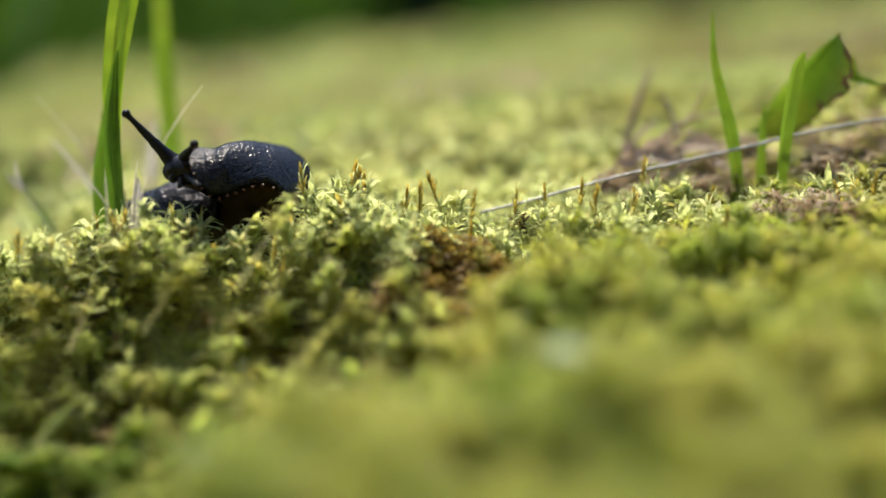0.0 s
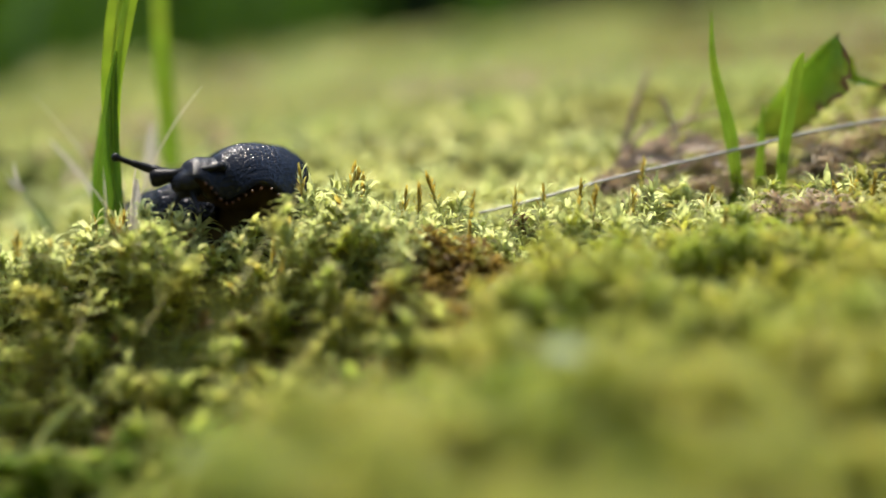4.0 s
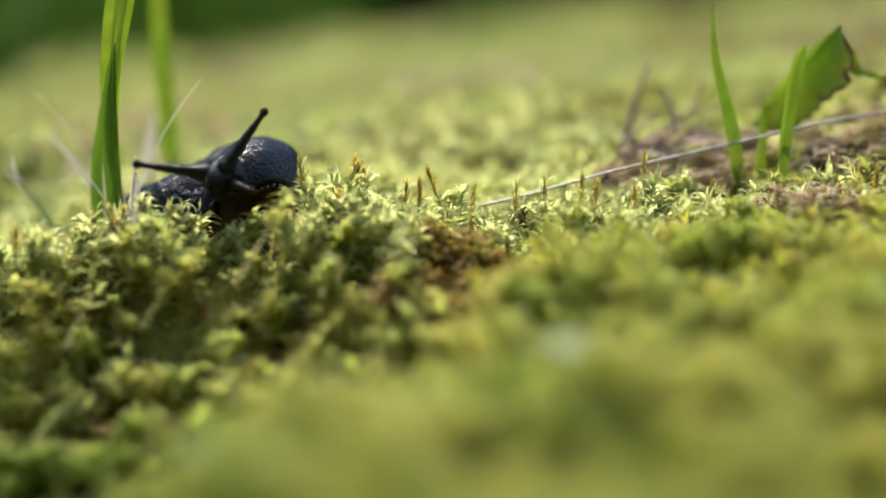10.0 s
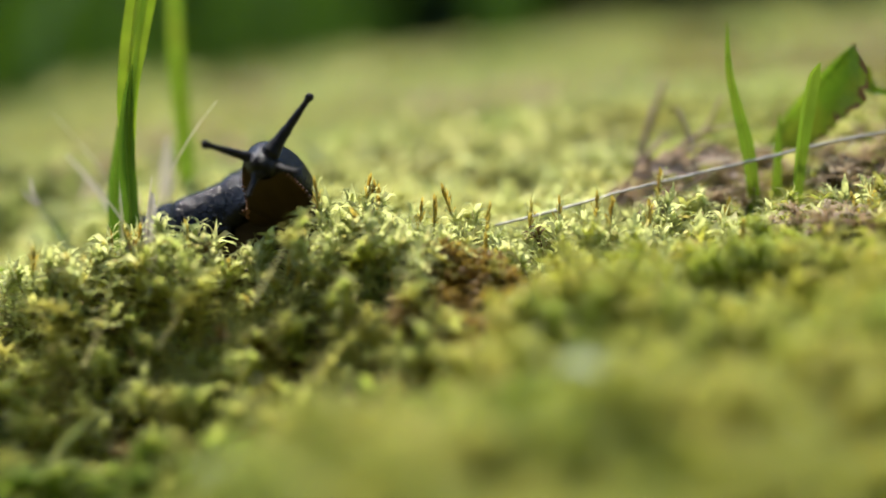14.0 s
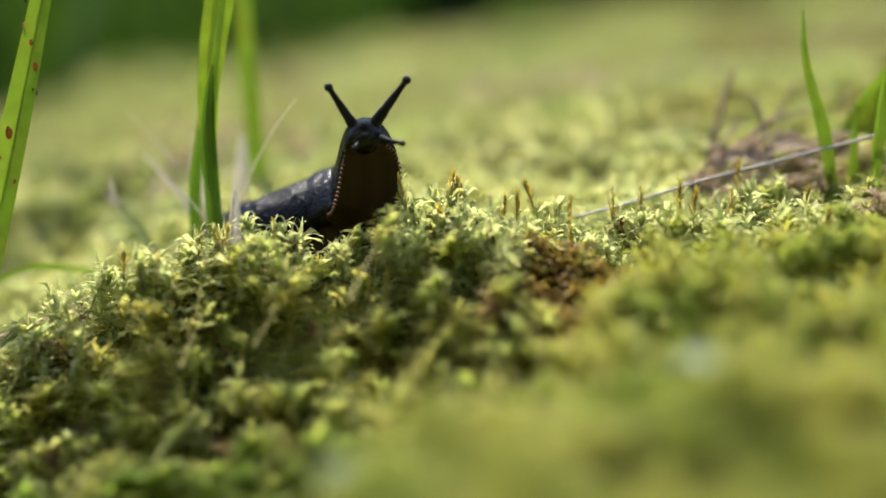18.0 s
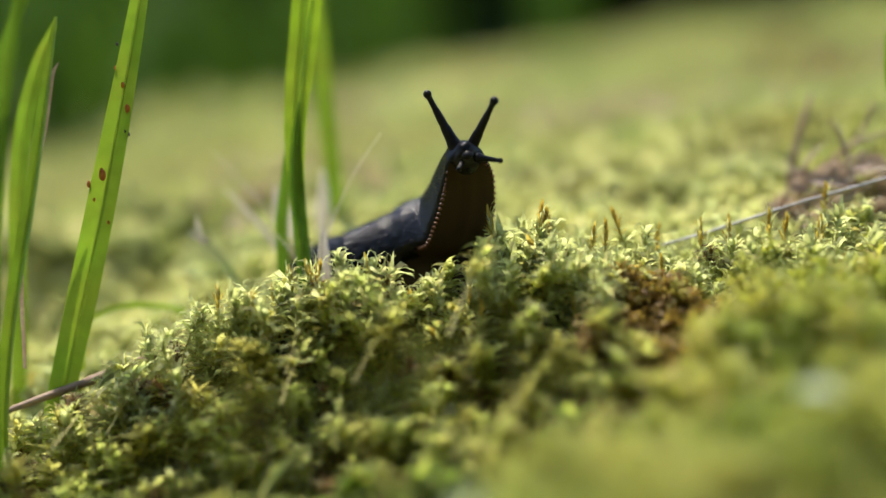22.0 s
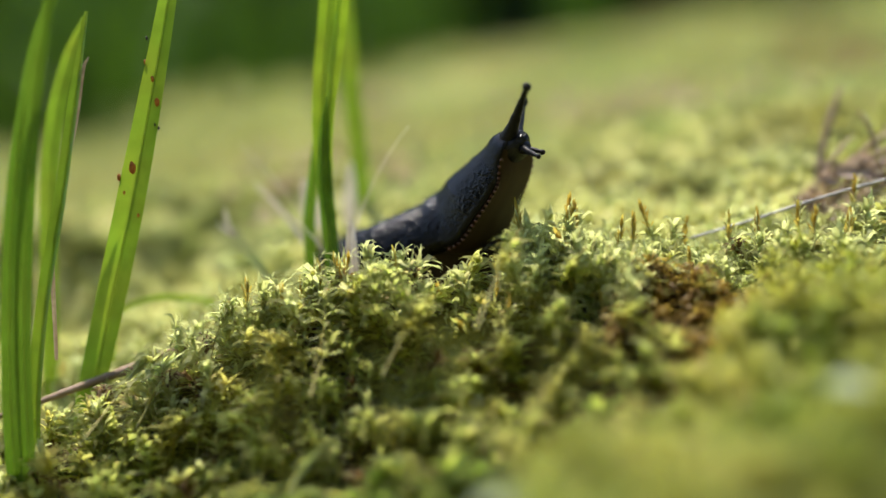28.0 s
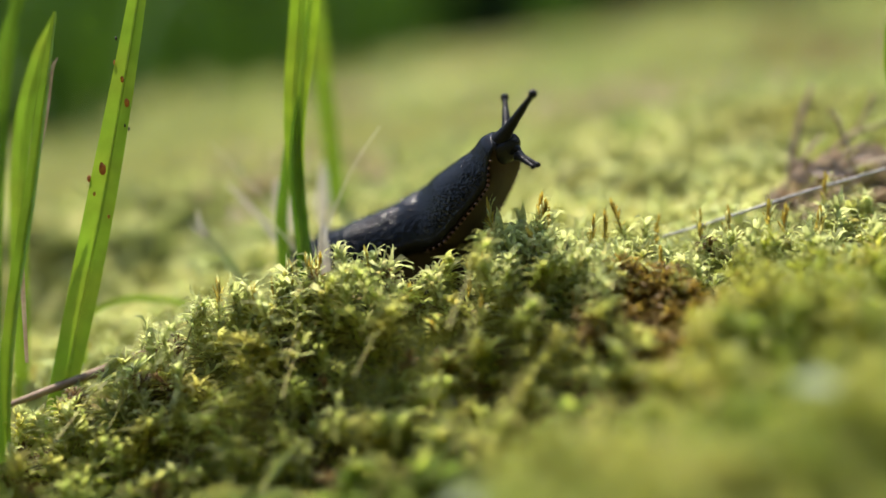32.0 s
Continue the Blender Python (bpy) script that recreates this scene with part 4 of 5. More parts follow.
def build_leaf():
    """A green leaf with brown ragged edges, propped up on the moss, its far corner drawn out into a curl."""
    o = Vector((0.0818, 0.312, 0.0268))
    d = Vector((0.0995, 0.300, 0.0530)) - o
    ln = d.length
    d.normalize()
    s = Vector((0.72, -0.25, -0.62))
    s = (s - d * s.dot(d)).normalized()
    nrm = s.cross(d).normalized()
    rows, cols, verts = 30, 17, []
    rng = np.random.default_rng(5)
    jag = rng.normal(size=(rows, 2)) * 0.05
    for i in range(rows):
        u = i / (rows - 1)
        near = 0.0020 * math.sin(math.pi * min(1, 0.03 + u)) ** 0.8
        far = float(np.interp(u, (0, 0.06, 0.15, 0.28, 0.48, 0.68, 0.81, 0.92, 1.0), (0.0006, 0.0042, 0.0074, 0.0098, 0.0098, 0.0116, 0.0104, 0.0082, 0.0016)))
        for k in range(cols):
            q = k / (cols - 1) * 2 - 1
            half = near if q < 0 else far
            w = q * half * (1 + (jag[i][0 if q < 0 else 1] + 0.05 * math.sin(i * 2.1)) * abs(q) ** 3)
            lift = 0.0022 * q * q + 0.0012 * math.sin(u * 7 + q * 2) + 0.0006 * abs(math.sin(u * 22 + abs(q) * 5)) * (1 - abs(q)) + 0.007 * u ** 3 * max(0, q) ** 2
            sag = 0.0
            verts.append(d * (ln * u + sag) + s * w + nrm * lift)
    faces, edge_faces = [], []
    for i in range(rows - 1):
        for k in range(cols - 1):
            a, b = i * cols + k, (i + 1) * cols + k
            brown = (k == cols - 2 and rng.random() < 0.8) or (k == cols - 3 and rng.random() < 0.3) or (i > rows - 3 and rng.random() < 0.7) or (k == 0 and i > rows * 0.6) or (k > cols - 6 and i > rows - 5)
            (edge_faces if brown else faces).append((a, a + 1, b + 1, b))
    e = base("fallen_leaf", o, "curled green fallen leaf with brown ragged edges on the moss", "leaf")
    part("leaf_blade", mesh_from("leaf_blade", verts, faces, LEAF), e)
    part("leaf_margin", mesh_from("leaf_margin", verts, edge_faces, LEAF_EDGE), e, "brown withered leaf margin")
    v, f = tube([-d * 0.008, d * (ln * 0.3) - nrm * 0.0005, d * (ln * 0.7) - nrm * 0.0003, d * (ln * 0.95)], [0.0006, 0.00045, 0.0003, 0.0001], 6, 20)
    part("midrib", mesh_from("midrib", v, f, LEAF), e)
    # the drawn-out corner, rolled and withered at its end
    corner = d * (ln * 0.80) + s * 0.0092
    me = blade_mesh("leaf_tip", [corner - s * 0.004 + d * 0.002, corner + s * 0.001 + nrm * 0.0010, corner + s * 0.0042 + d * 0.0014 + nrm * 0.0015, corner + s * 0.0078 + d * 0.0030 + nrm * 0.0010],
                    [0.0048, 0.0030, 0.0016, 0.0007], LEAF, (0, -1, 0.3), 0.6)
    part("leaf_tip", me, e)
    me = blade_mesh("withered_end", [corner + s * 0.0074 + d * 0.0028 + nrm * 0.0010, corner + s * 0.0090 + d * 0.0038 + nrm * 0.0008, corner + s * 0.0104 + d * 0.0040 + nrm * 0.0002], [0.0010, 0.0014, 0.0005], LEAF_EDGE, (0, -1, 0.3), 0.6)
    part("withered_end", me, e, "brown withered leaf end")


def build_pebble():
    bm = bmesh.new()
    bmesh.ops.create_icosphere(bm, subdivisions=3, radius=1)
    for v in bm.verts:
        v.co *= 1 + 0.22 * noise.noise(v.co * 1.3)
        v.co = Vector((v.co.x * 0.0019, v.co.y * 0.0016, v.co.z * 0.0021))
    me = bpy.data.meshes.new("pebble")
    bm.to_mesh(me)
    me.materials.append(PEBBLE)
    ob = new("pebble", me)
    ob.location = (-0.0437, 0.2490, -0.0205)
    tagged(ob, "small pale grey stone between the moss stems", "pebble")


def build_pale_leaves():
    for x, y, r, turn in ((-0.0370, 0.1815, 0.0060, 20), (0.0200, 0.1890, 0.0040, -40), (-0.0400, 0.1790, 0.0036, 70)):
        lv = []
        fc = []
        n = 12
        for side in (0, 1):
            for i in range(n):
                for k in range(5):
                    u, q = i / (n - 1), k / 2 - 1
                    w = math.sin(math.pi * (0.08 + 0.88 * u)) * 0.45
                    lv.append((r * 2 * (u - 0.5), r * q * w, r * (0.35 * q * q * w + 0.25 * math.sin(u * 3) - 0.04 * side)))
        m = n * 5
        for i in range(n - 1):
            for k in range(4):
                a, b = i * 5 + k, (i + 1) * 5 + k
                fc += [(a, a + 1, b + 1, b), (m + a, m + b, m + b + 1, m + a + 1)]
        ob = new("pale_leaf", mesh_from("pale_leaf", lv, fc, PALE))
        ob.matrix_basis = pose(x, y, float(tips(x, y)) + 0.0020, 28, 0, turn)
        tagged(ob, "small bleached whitish leaf lying on the moss", "leaf", "bleached leaves")


def build_dry_leaves():
    """Beige curled leaf scraps among the twigs."""
    for x, y, z, r, rx, rz in ((0.0555, 0.302, 0.0215, 0.0075, 62, 12), (0.0665, 0.304, 0.0235, 0.0060, 50, -24), (0.0480, 0.305, 0.0200, 0.0050, 70, 40), (0.0700, 0.300, 0.0195, 0.0045, 40, 60)):
        lv, fc, n, k = [], [], 16, 9
        for i in range(n):
            for j in range(k):
                u, q = i / (n - 1), j / (k - 1) * 2 - 1
                w = math.sin(math.pi * (0.06 + 0.9 * u)) * 0.5 * (1 + 0.1 * math.sin(u * 31))
                lv.append((r * 2 * (u - 0.5), r * q * w, r * (0.5 * q * q * w + 0.3 * math.sin(u * 4) + 0.05 * math.sin(u * 17 + q * 4))))
        for i in range(n - 1):
            for j in range(k - 1):
                a, b = i * k + j, (i + 1) * k + j
                fc.append((a, a + 1, b + 1, b))
        ob = new("dry_leaf", mesh_from("dry_leaf", lv, fc, DRY_LEAF))
        ob.matrix_basis = pose(x, y, z, rx, 0, rz)
        tagged(ob, "curled beige dry leaf scrap among the twigs", "leaf", "dry leaf scraps")


def build_spots():
    """Rust spots on the wide blade: small raised discs, parts of it."""
    blade = bpy.data.objects["spotted_grass"]
    for x, y, z, r, mat, lab in ((-0.1229, 0.2712, 0.0335, 0.0012, SPOT, "rust-coloured spot"), (-0.1263, 0.2712, 0.0314, 0.0007, SPOT, "rust-coloured spot"),
                                 (-0.1162, 0.2730, 0.0485, 0.0009, SPOT, "rust-coloured spot"), (-0.1170, 0.2728, 0.0432, 0.0005, APHID, "black speck"), (-0.1163, 0.2728, 0.0425, 0.0004, APHID, "black speck"),
                                 (-0.1175, 0.2734, 0.0635, 0.0004, APHID, "black speck"), (-0.1225, 0.2712, 0.0222, 0.0004, SPOT, "rust-coloured spot"), (-0.1254, 0.2712, 0.0277, 0.0004, SPOT, "rust-coloured spot"),
                                 (-0.1170, 0.2736, 0.0540, 0.0006, SPOT, "rust-coloured spot"), (-0.1184, 0.2736, 0.0580, 0.0005, SPOT, "rust-coloured spot")):
        bm = bmesh.new()
        bmesh.ops.create_icosphere(bm, subdivisions=2, radius=1)
        for v in bm.verts:
            v.co = Vector((v.co.x * r * 0.7, v.co.y * 0.00045, v.co.z * r * 1.3)) * (1 + 0.2 * noise.noise(v.co * 2 + Vector((x * 900, 0, 0))))
        me = bpy.data.meshes.new("spot")
        bm.to_mesh(me)
        me.materials.append(mat)
        part("spot", me, blade, lab).location = Vector((x, y, z)) - blade.location


build_grass()
build_litter()
build_leaf()
build_pebble()
build_pale_leaves()
build_dry_leaves()
build_spots()


# ---- distance: rough grass and shrubs ----
def build_distance():
    rng = np.random.default_rng(17)
    for i in range(64):
        if i > 45:
            y = rng.uniform(0.60, 0.86)
            x = rng.uniform(-0.60, -0.375)
        elif i < 20:
            x, y = rng.triangular(-0.62, -0.40, -0.02), rng.uniform(0.72, 1.3)
        else:
            x, y = rng.uniform(-0.50, 0.06), rng.uniform(1.05, 1.6)
        x *= y / 1.0
        z = float(tips(x, y)) - 0.01
        blades = []
        for k in range(int(rng.integers(4, 8))):
            h = rng.uniform(0.06, 0.16) * (0.6 + 0.6 * y)
            bx, by = x + rng.normal() * 0.012, y + rng.normal() * 0.012
            lx, ly = rng.normal() * 0.03, rng.normal() * 0.03
            pts = [(bx, by, z), (bx + lx * 0.2, by + ly * 0.2, z + h * 0.5), (bx + lx, by + ly, z + h)]
            blades.append(("blade", blade_mesh("blade", pts, [0.007, 0.008, 0.001], FAR_GRASS, (rng.normal() * 0.5, -1, 0), 0.4, n=9), ""))
        plant("grass_tuft", blades, "green grass tuft at the far edge of the moss", group="far grass tufts", ribbed=False)

    def shrub(x, y, h, w):
        e = base("shrub", (x, y, 0.05), "dark green leafy shrub round the moss, those behind added unseen", "shrub", "row of shrubs")
        v, f = tube([(0, 0, -0.1), (0.03, 0.02, h * 0.3), (-0.02, 0.05, h * 0.7)], [0.05, 0.035, 0.01], 8, 12)
        part("trunk", mesh_from("trunk", v, f, BARK), e)
        for k in range(5):
            a = rng.uniform(0, 6.28)
            v, f = tube([(0.02, 0.02, h * (0.15 + 0.1 * k)), (math.cos(a) * w * 0.25, math.sin(a) * w * 0.25, h * (0.3 + 0.1 * k)), (math.cos(a) * w * 0.45, math.sin(a) * w * 0.45, h * (0.4 + 0.1 * k))], [0.02, 0.012, 0.004], 6, 10)
            part("limb", mesh_from("limb", v, f, BARK), e)
        n = 3000
        c = rng.normal(size=(n, 3))
        c /= np.linalg.norm(c, axis=1)[:, None]
        c *= (rng.uniform(0.25, 1.0, n) ** 0.5)[:, None] * (1 + 0.25 * np.sin(c[:, 0] * 5 + c[:, 2] * 7))[:, None]
        c = c * (w * 0.62, w * 0.5, h * 0.52) + (0, 0, h * 0.5)
        lv, lt = leaf_strip(0.13, 0.10, 0.8, 4)
        V, T = [], []
        for i in range(n):
            q = np.array(Euler(rng.uniform(-3.1, 3.1, 3)).to_matrix())
            V.append(lv @ q.T * rng.uniform(0.7, 1.3) + c[i])
            T.append(lt + i * len(lv))
        part("crown", bulk_mesh("crown", np.concatenate(V), np.concatenate(T), [HEDGE]), e)

    for i in range(13):
        shrub(-3.4 + i * 0.52 + rng.normal() * 0.06, 3.0 + rng.uniform(-0.2, 0.3), rng.uniform(1.1, 1.5), rng.uniform(1.0, 1.2))
    for i in range(9):
        shrub(-4.2 + i * 1.0 + rng.normal() * 0.06, 4.6 + rng.uniform(-0.2, 0.3), rng.uniform(1.7, 2.2), rng.uniform(1.6, 1.9))
    for i in range(8):      # unseen shrubs added round the lawn behind the eye, to darken the slug's reflections
        a = math.radians(-75 + i * 150 / 7)
        shrub(math.sin(a) * 2.8, -math.cos(a) * 2.6, rng.uniform(1.9, 2.3), rng.uniform(1.3, 1.5))


build_distance()


# ---- the slug: rigid overlapping rings along its body, keyed one by one ----
SLUG_AT = Vector((-0.055, 0.288, 0.004))
SLUG_POSES = []


def slug_pose(t, head, tip_a, tip_b, low_a, low_b, ahead, back, line):
    """line: points of the body's axis in millimetres from the hind body to the neck, each with the way its back faces."""
    SLUG_POSES.append((t, *[Vector(v) for v in (head, tip_a, tip_b, low_a, low_b, ahead, back)],
                       [(np.array(p) / 1000, np.array(b, float) / np.linalg.norm(b)) for p, b in line]))


slug_pose(0, (-0.0605, 0.2750, 0.0199),
          (-0.0733, 0.2730, 0.0335), (-0.0560, 0.2670, 0.0266), (-0.0602, 0.2690, 0.0167), (-0.0554, 0.2670, 0.0169), (-0.9, -0.4, 0.1), (0.1, 0.55, 0.8),
          [((-54.5, 291, 10.3), (0, 0.2, 1)), ((-49, 290, 12.3), (0.1, 0.35, 0.9)), ((-42.6, 284.3, 11.3), (0.42, 0.5, 0.75)), ((-45.5, 279.3, 14.6), (0.1, 0.68, 0.72)), ((-53.5, 276, 16.2), (0.0, -0.1, 1))])
slug_pose(3, (-0.0587, 0.2710, 0.0182),
          (-0.0745, 0.2690, 0.0253), (-0.0517, 0.2670, 0.0205), (-0.0622, 0.2670, 0.0117), (-0.0559, 0.2650, 0.0123), (-0.8, -0.6, -0.05), (0.05, 0.45, 0.9),
          [((-54.5, 291, 10.3), (0, 0.2, 1)), ((-49, 290, 12.3), (0.1, 0.35, 0.9)), ((-42.6, 284.3, 11.3), (0.42, 0.5, 0.75)), ((-45.5, 279, 14.6), (0.1, 0.68, 0.72)), ((-52.8, 274.8, 15.2), (0.0, -0.05, 1))])
slug_pose(6, (-0.0562, 0.2700, 0.0164),
          (-0.0745, 0.2670, 0.0222), (-0.0475, 0.2720, 0.0261), (-0.0616, 0.2660, 0.0094), (-0.0505, 0.2650, 0.0108), (-0.6, -0.8, -0.1), (0.0, 0.4, 0.9),
          [((-54.5, 291, 10.3), (0, 0.2, 1)), ((-49, 290, 12.3), (0.1, 0.35, 0.9)), ((-42.6, 284.3, 11.3), (0.4, 0.5, 0.75)), ((-45.3, 278.7, 14.5), (0.1, 0.68, 0.72)), ((-51.5, 274, 14), (0.0, 0.05, 1))])
slug_pose(8, (-0.0537, 0.2690, 0.0159),
          (-0.0720, 0.2660, 0.0215), (-0.0439, 0.2710, 0.0312), (-0.0586, 0.2640, 0.0092), (-0.0462, 0.2630, 0.0135), (-0.5, -0.85, -0.1), (0.0, 0.4, 0.9),
          [((-54.5, 291, 10.2), (0, 0.2, 1)), ((-48.5, 290, 12.3), (0.1, 0.4, 0.9)), ((-42.6, 284.3, 11.5), (0.3, 0.55, 0.76)), ((-45.5, 278.3, 14.6), (0.05, 0.6, 0.8)), ((-50.5, 273.3, 13.5), (0.0, 0.25, 0.95))])
slug_pose(11, (-0.0490, 0.2690, 0.0186),
          (-0.0670, 0.2650, 0.0217), (-0.0387, 0.2710, 0.0336), (-0.0528, 0.2630, 0.0110), (-0.0402, 0.2620, 0.0165), (-0.3, -0.95, -0.05), (0.0, 0.35, 0.95),
          [((-55, 290, 9.3), (0, 0.2, 1)), ((-47, 288.5, 11), (0.1, 0.45, 0.9)), ((-42, 283.5, 12.3), (0.1, 0.6, 0.8)), ((-43.5, 278.3, 14.8), (0.0, 0.6, 0.8)), ((-47, 273.3, 16), (0.0, 0.35, 0.9))])
slug_pose(13, (-0.0461, 0.2680, 0.0230),
          (-0.0602, 0.2620, 0.0256), (-0.0357, 0.2710, 0.0383), (-0.0487, 0.2620, 0.0159), (-0.0371, 0.2610, 0.0215), (-0.15, -0.95, 0.0), (0.0, 0.35, 0.95),
          [((-55.5, 289, 9), (0, 0.2, 1)), ((-47.5, 287.5, 11.2), (0.05, 0.5, 0.85)), ((-42.2, 283.3, 12), (0.0, 0.65, 0.75)), ((-42.5, 278.3, 16.3), (0.0, 0.7, 0.7)), ((-44.5, 273.3, 19.8), (0.0, 0.5, 0.85))])
slug_pose(14.5, (-0.0438, 0.2690, 0.0256),
          (-0.0552, 0.2650, 0.0327), (-0.0325, 0.2700, 0.0413), (-0.0462, 0.2630, 0.0194), (-0.0343, 0.2620, 0.0244), (-0.1, -0.9, 0.3), (-0.05, 0.5, 0.85),
          [((-56, 288.5, 8.5), (0, 0.2, 1)), ((-48.5, 287, 10.5), (0.0, 0.5, 0.85)), ((-42.5, 283.5, 11.5), (-0.05, 0.75, 0.65)), ((-41.8, 279, 17.2), (-0.05, 0.8, 0.6)), ((-43, 273.8, 22.3), (-0.05, 0.6, 0.8))])
slug_pose(16.5, (-0.0426, 0.2690, 0.0286),
          (-0.0505, 0.2660, 0.0392), (-0.0317, 0.2680, 0.0426), (-0.0444, 0.2630, 0.0245), (-0.0328, 0.2620, 0.0277), (-0.02, -0.75, 0.6), (-0.1, 0.65, 0.7),
          [((-56.5, 288, 8.3), (0, 0.2, 1)), ((-49.5, 286.5, 9.5), (-0.05, 0.45, 0.88)), ((-43.5, 283.5, 10.8), (-0.15, 0.7, 0.68)), ((-41.5, 280, 17), (-0.2, 0.82, 0.5)), ((-41.5, 274.8, 24.8), (-0.15, 0.7, 0.7))])
slug_pose(19, (-0.0390, 0.2730, 0.0312),
          (-0.0475, 0.2710, 0.0445), (-0.0291, 0.2710, 0.0445), (-0.0414, 0.2670, 0.0296), (-0.0303, 0.2670, 0.0297), (0.0, -0.6, 0.75), (-0.15, 0.7, 0.6),
          [((-57, 287.5, 8.3), (0, 0.2, 1)), ((-50, 286.2, 9.6), (-0.1, 0.45, 0.88)), ((-43.6, 283.2, 11), (-0.25, 0.68, 0.65)), ((-40.8, 280.5, 17.5), (-0.35, 0.82, 0.42)), ((-39.3, 277, 25.8), (-0.3, 0.78, 0.55))])
slug_pose(23, (-0.0374, 0.2730, 0.0339),
          (-0.0452, 0.2730, 0.0494), (-0.0305, 0.2690, 0.0467), (-0.0384, 0.2670, 0.0314), (-0.0290, 0.2680, 0.0331), (0.1, -0.55, 0.8), (-0.25, 0.7, 0.55),
          [((-57, 287.5, 8.5), (0, 0.2, 1)), ((-50, 286.2, 10.2), (-0.15, 0.4, 0.9)), ((-43.5, 283.4, 11.5), (-0.38, 0.62, 0.68)), ((-39.8, 280.8, 18.5), (-0.48, 0.74, 0.44)), ((-37.6, 277.2, 27.6), (-0.42, 0.68, 0.56))])
slug_pose(25.5, (-0.0349, 0.2740, 0.0356),
          (-0.0383, 0.2690, 0.0492), (-0.0288, 0.2710, 0.0464), (-0.0329, 0.2670, 0.0331), (-0.0268, 0.2680, 0.0326), (0.3, -0.45, 0.75), (-0.4, 0.6, 0.6),
          [((-57, 287.5, 8.5), (0, 0.2, 1)), ((-50, 286.2, 10.2), (-0.2, 0.35, 0.9)), ((-43.3, 283.4, 11.5), (-0.45, 0.55, 0.7)), ((-39.6, 280.8, 19), (-0.58, 0.62, 0.46)), ((-36.4, 277.6, 28.8), (-0.58, 0.56, 0.56))])
slug_pose(27.5, (-0.0331, 0.2750, 0.0340),
          (-0.0307, 0.2650, 0.0485), (-0.0291, 0.2840, 0.0449), (-0.0282, 0.2670, 0.0321), (-0.0263, 0.2710, 0.0327), (0.5, -0.4, 0.7), (-0.5, 0.45, 0.7),
          [((-57, 287.5, 8.5), (0, 0.2, 1)), ((-50, 286.2, 10), (-0.2, 0.3, 0.92)), ((-44, 283.4, 11.5), (-0.48, 0.5, 0.72)), ((-39.6, 280.8, 18.4), (-0.68, 0.5, 0.52)), ((-35.0, 278, 26.9), (-0.66, 0.45, 0.6))])
slug_pose(30, (-0.0304, 0.2750, 0.0334),
          (-0.0251, 0.2650, 0.0469), (-0.0285, 0.2860, 0.0447), (-0.0243, 0.2670, 0.0306), (-0.0229, 0.2690, 0.0311), (0.6, -0.4, 0.65), (-0.5, 0.4, 0.75),
          [((-57, 287.5, 8.5), (0, 0.2, 1)), ((-49.3, 286.2, 10), (-0.2, 0.28, 0.93)), ((-43, 283.4, 11.2), (-0.5, 0.46, 0.73)), ((-38, 280.8, 18), (-0.7, 0.47, 0.52)), ((-32.8, 278, 26.2), (-0.68, 0.4, 0.6))])
slug_pose(32, (-0.0284, 0.2750, 0.0330),
          (-0.0213, 0.2650, 0.0460), (-0.0276, 0.2860, 0.0452), (-0.0221, 0.2670, 0.0290), (-0.0209, 0.2690, 0.0292), (0.65, -0.4, 0.6), (-0.5, 0.4, 0.75),
          [((-57, 287.5, 8.5), (0, 0.2, 1)), ((-48.8, 286.2, 10), (-0.2, 0.28, 0.93)), ((-42.2, 283.4, 11.2), (-0.5, 0.45, 0.74)), ((-36.6, 280.8, 17.8), (-0.71, 0.45, 0.52)), ((-30.9, 278, 25.8), (-0.69, 0.38, 0.6))])

HIND = [(-0.0870, 0.3060, 0.0040), (-0.0810, 0.3010, 0.0045), (-0.0740, 0.2945, 0.0055), (-0.0660, 0.2890, 0.0065), (-0.0590, 0.2880, 0.0068), (-0.0530, 0.2880, 0.0070)]
N_RING, PITCH = 70, 0.00071
RING_U = (0.0, 0.18, 0.27, 0.32, 0.49, 0.67, 0.78, 0.85, 0.92, 1.0)
RING_W = (0.0080, 0.0084, 0.0086, 0.0090, 0.0092, 0.0085, 0.0077, 0.0071, 0.0063, 0.0049)
RING_H = (0.0092, 0.0106, 0.0114, 0.0128, 0.0150, 0.0132, 0.0112, 0.0100, 0.0086, 0.0064)


def tubercles(x, y, long, across, amount):
    """Relief of the skin: rounded grains parted by grooves."""
    dist = noise.voronoi(Vector((x / long, y / across, 0.37)))[0]
    return amount * (min(0.6, dist[1] - dist[0]) - 0.25)


def skin_at(w, h, b):
    """Cross-section at the angle b: a dome over a rolled-in foot rim; the place and the outward way."""
    cy, cz = math.cos(b), math.sin(b)
    y = w * (1 if cy > 0 else -1) * abs(cy) ** 0.85
    z = h * cz if cz > 0 else w * 0.34 * cz
    return y, z, Vector((0, cy / w, cz / (h if cz > 0 else w * 0.34))).normalized()


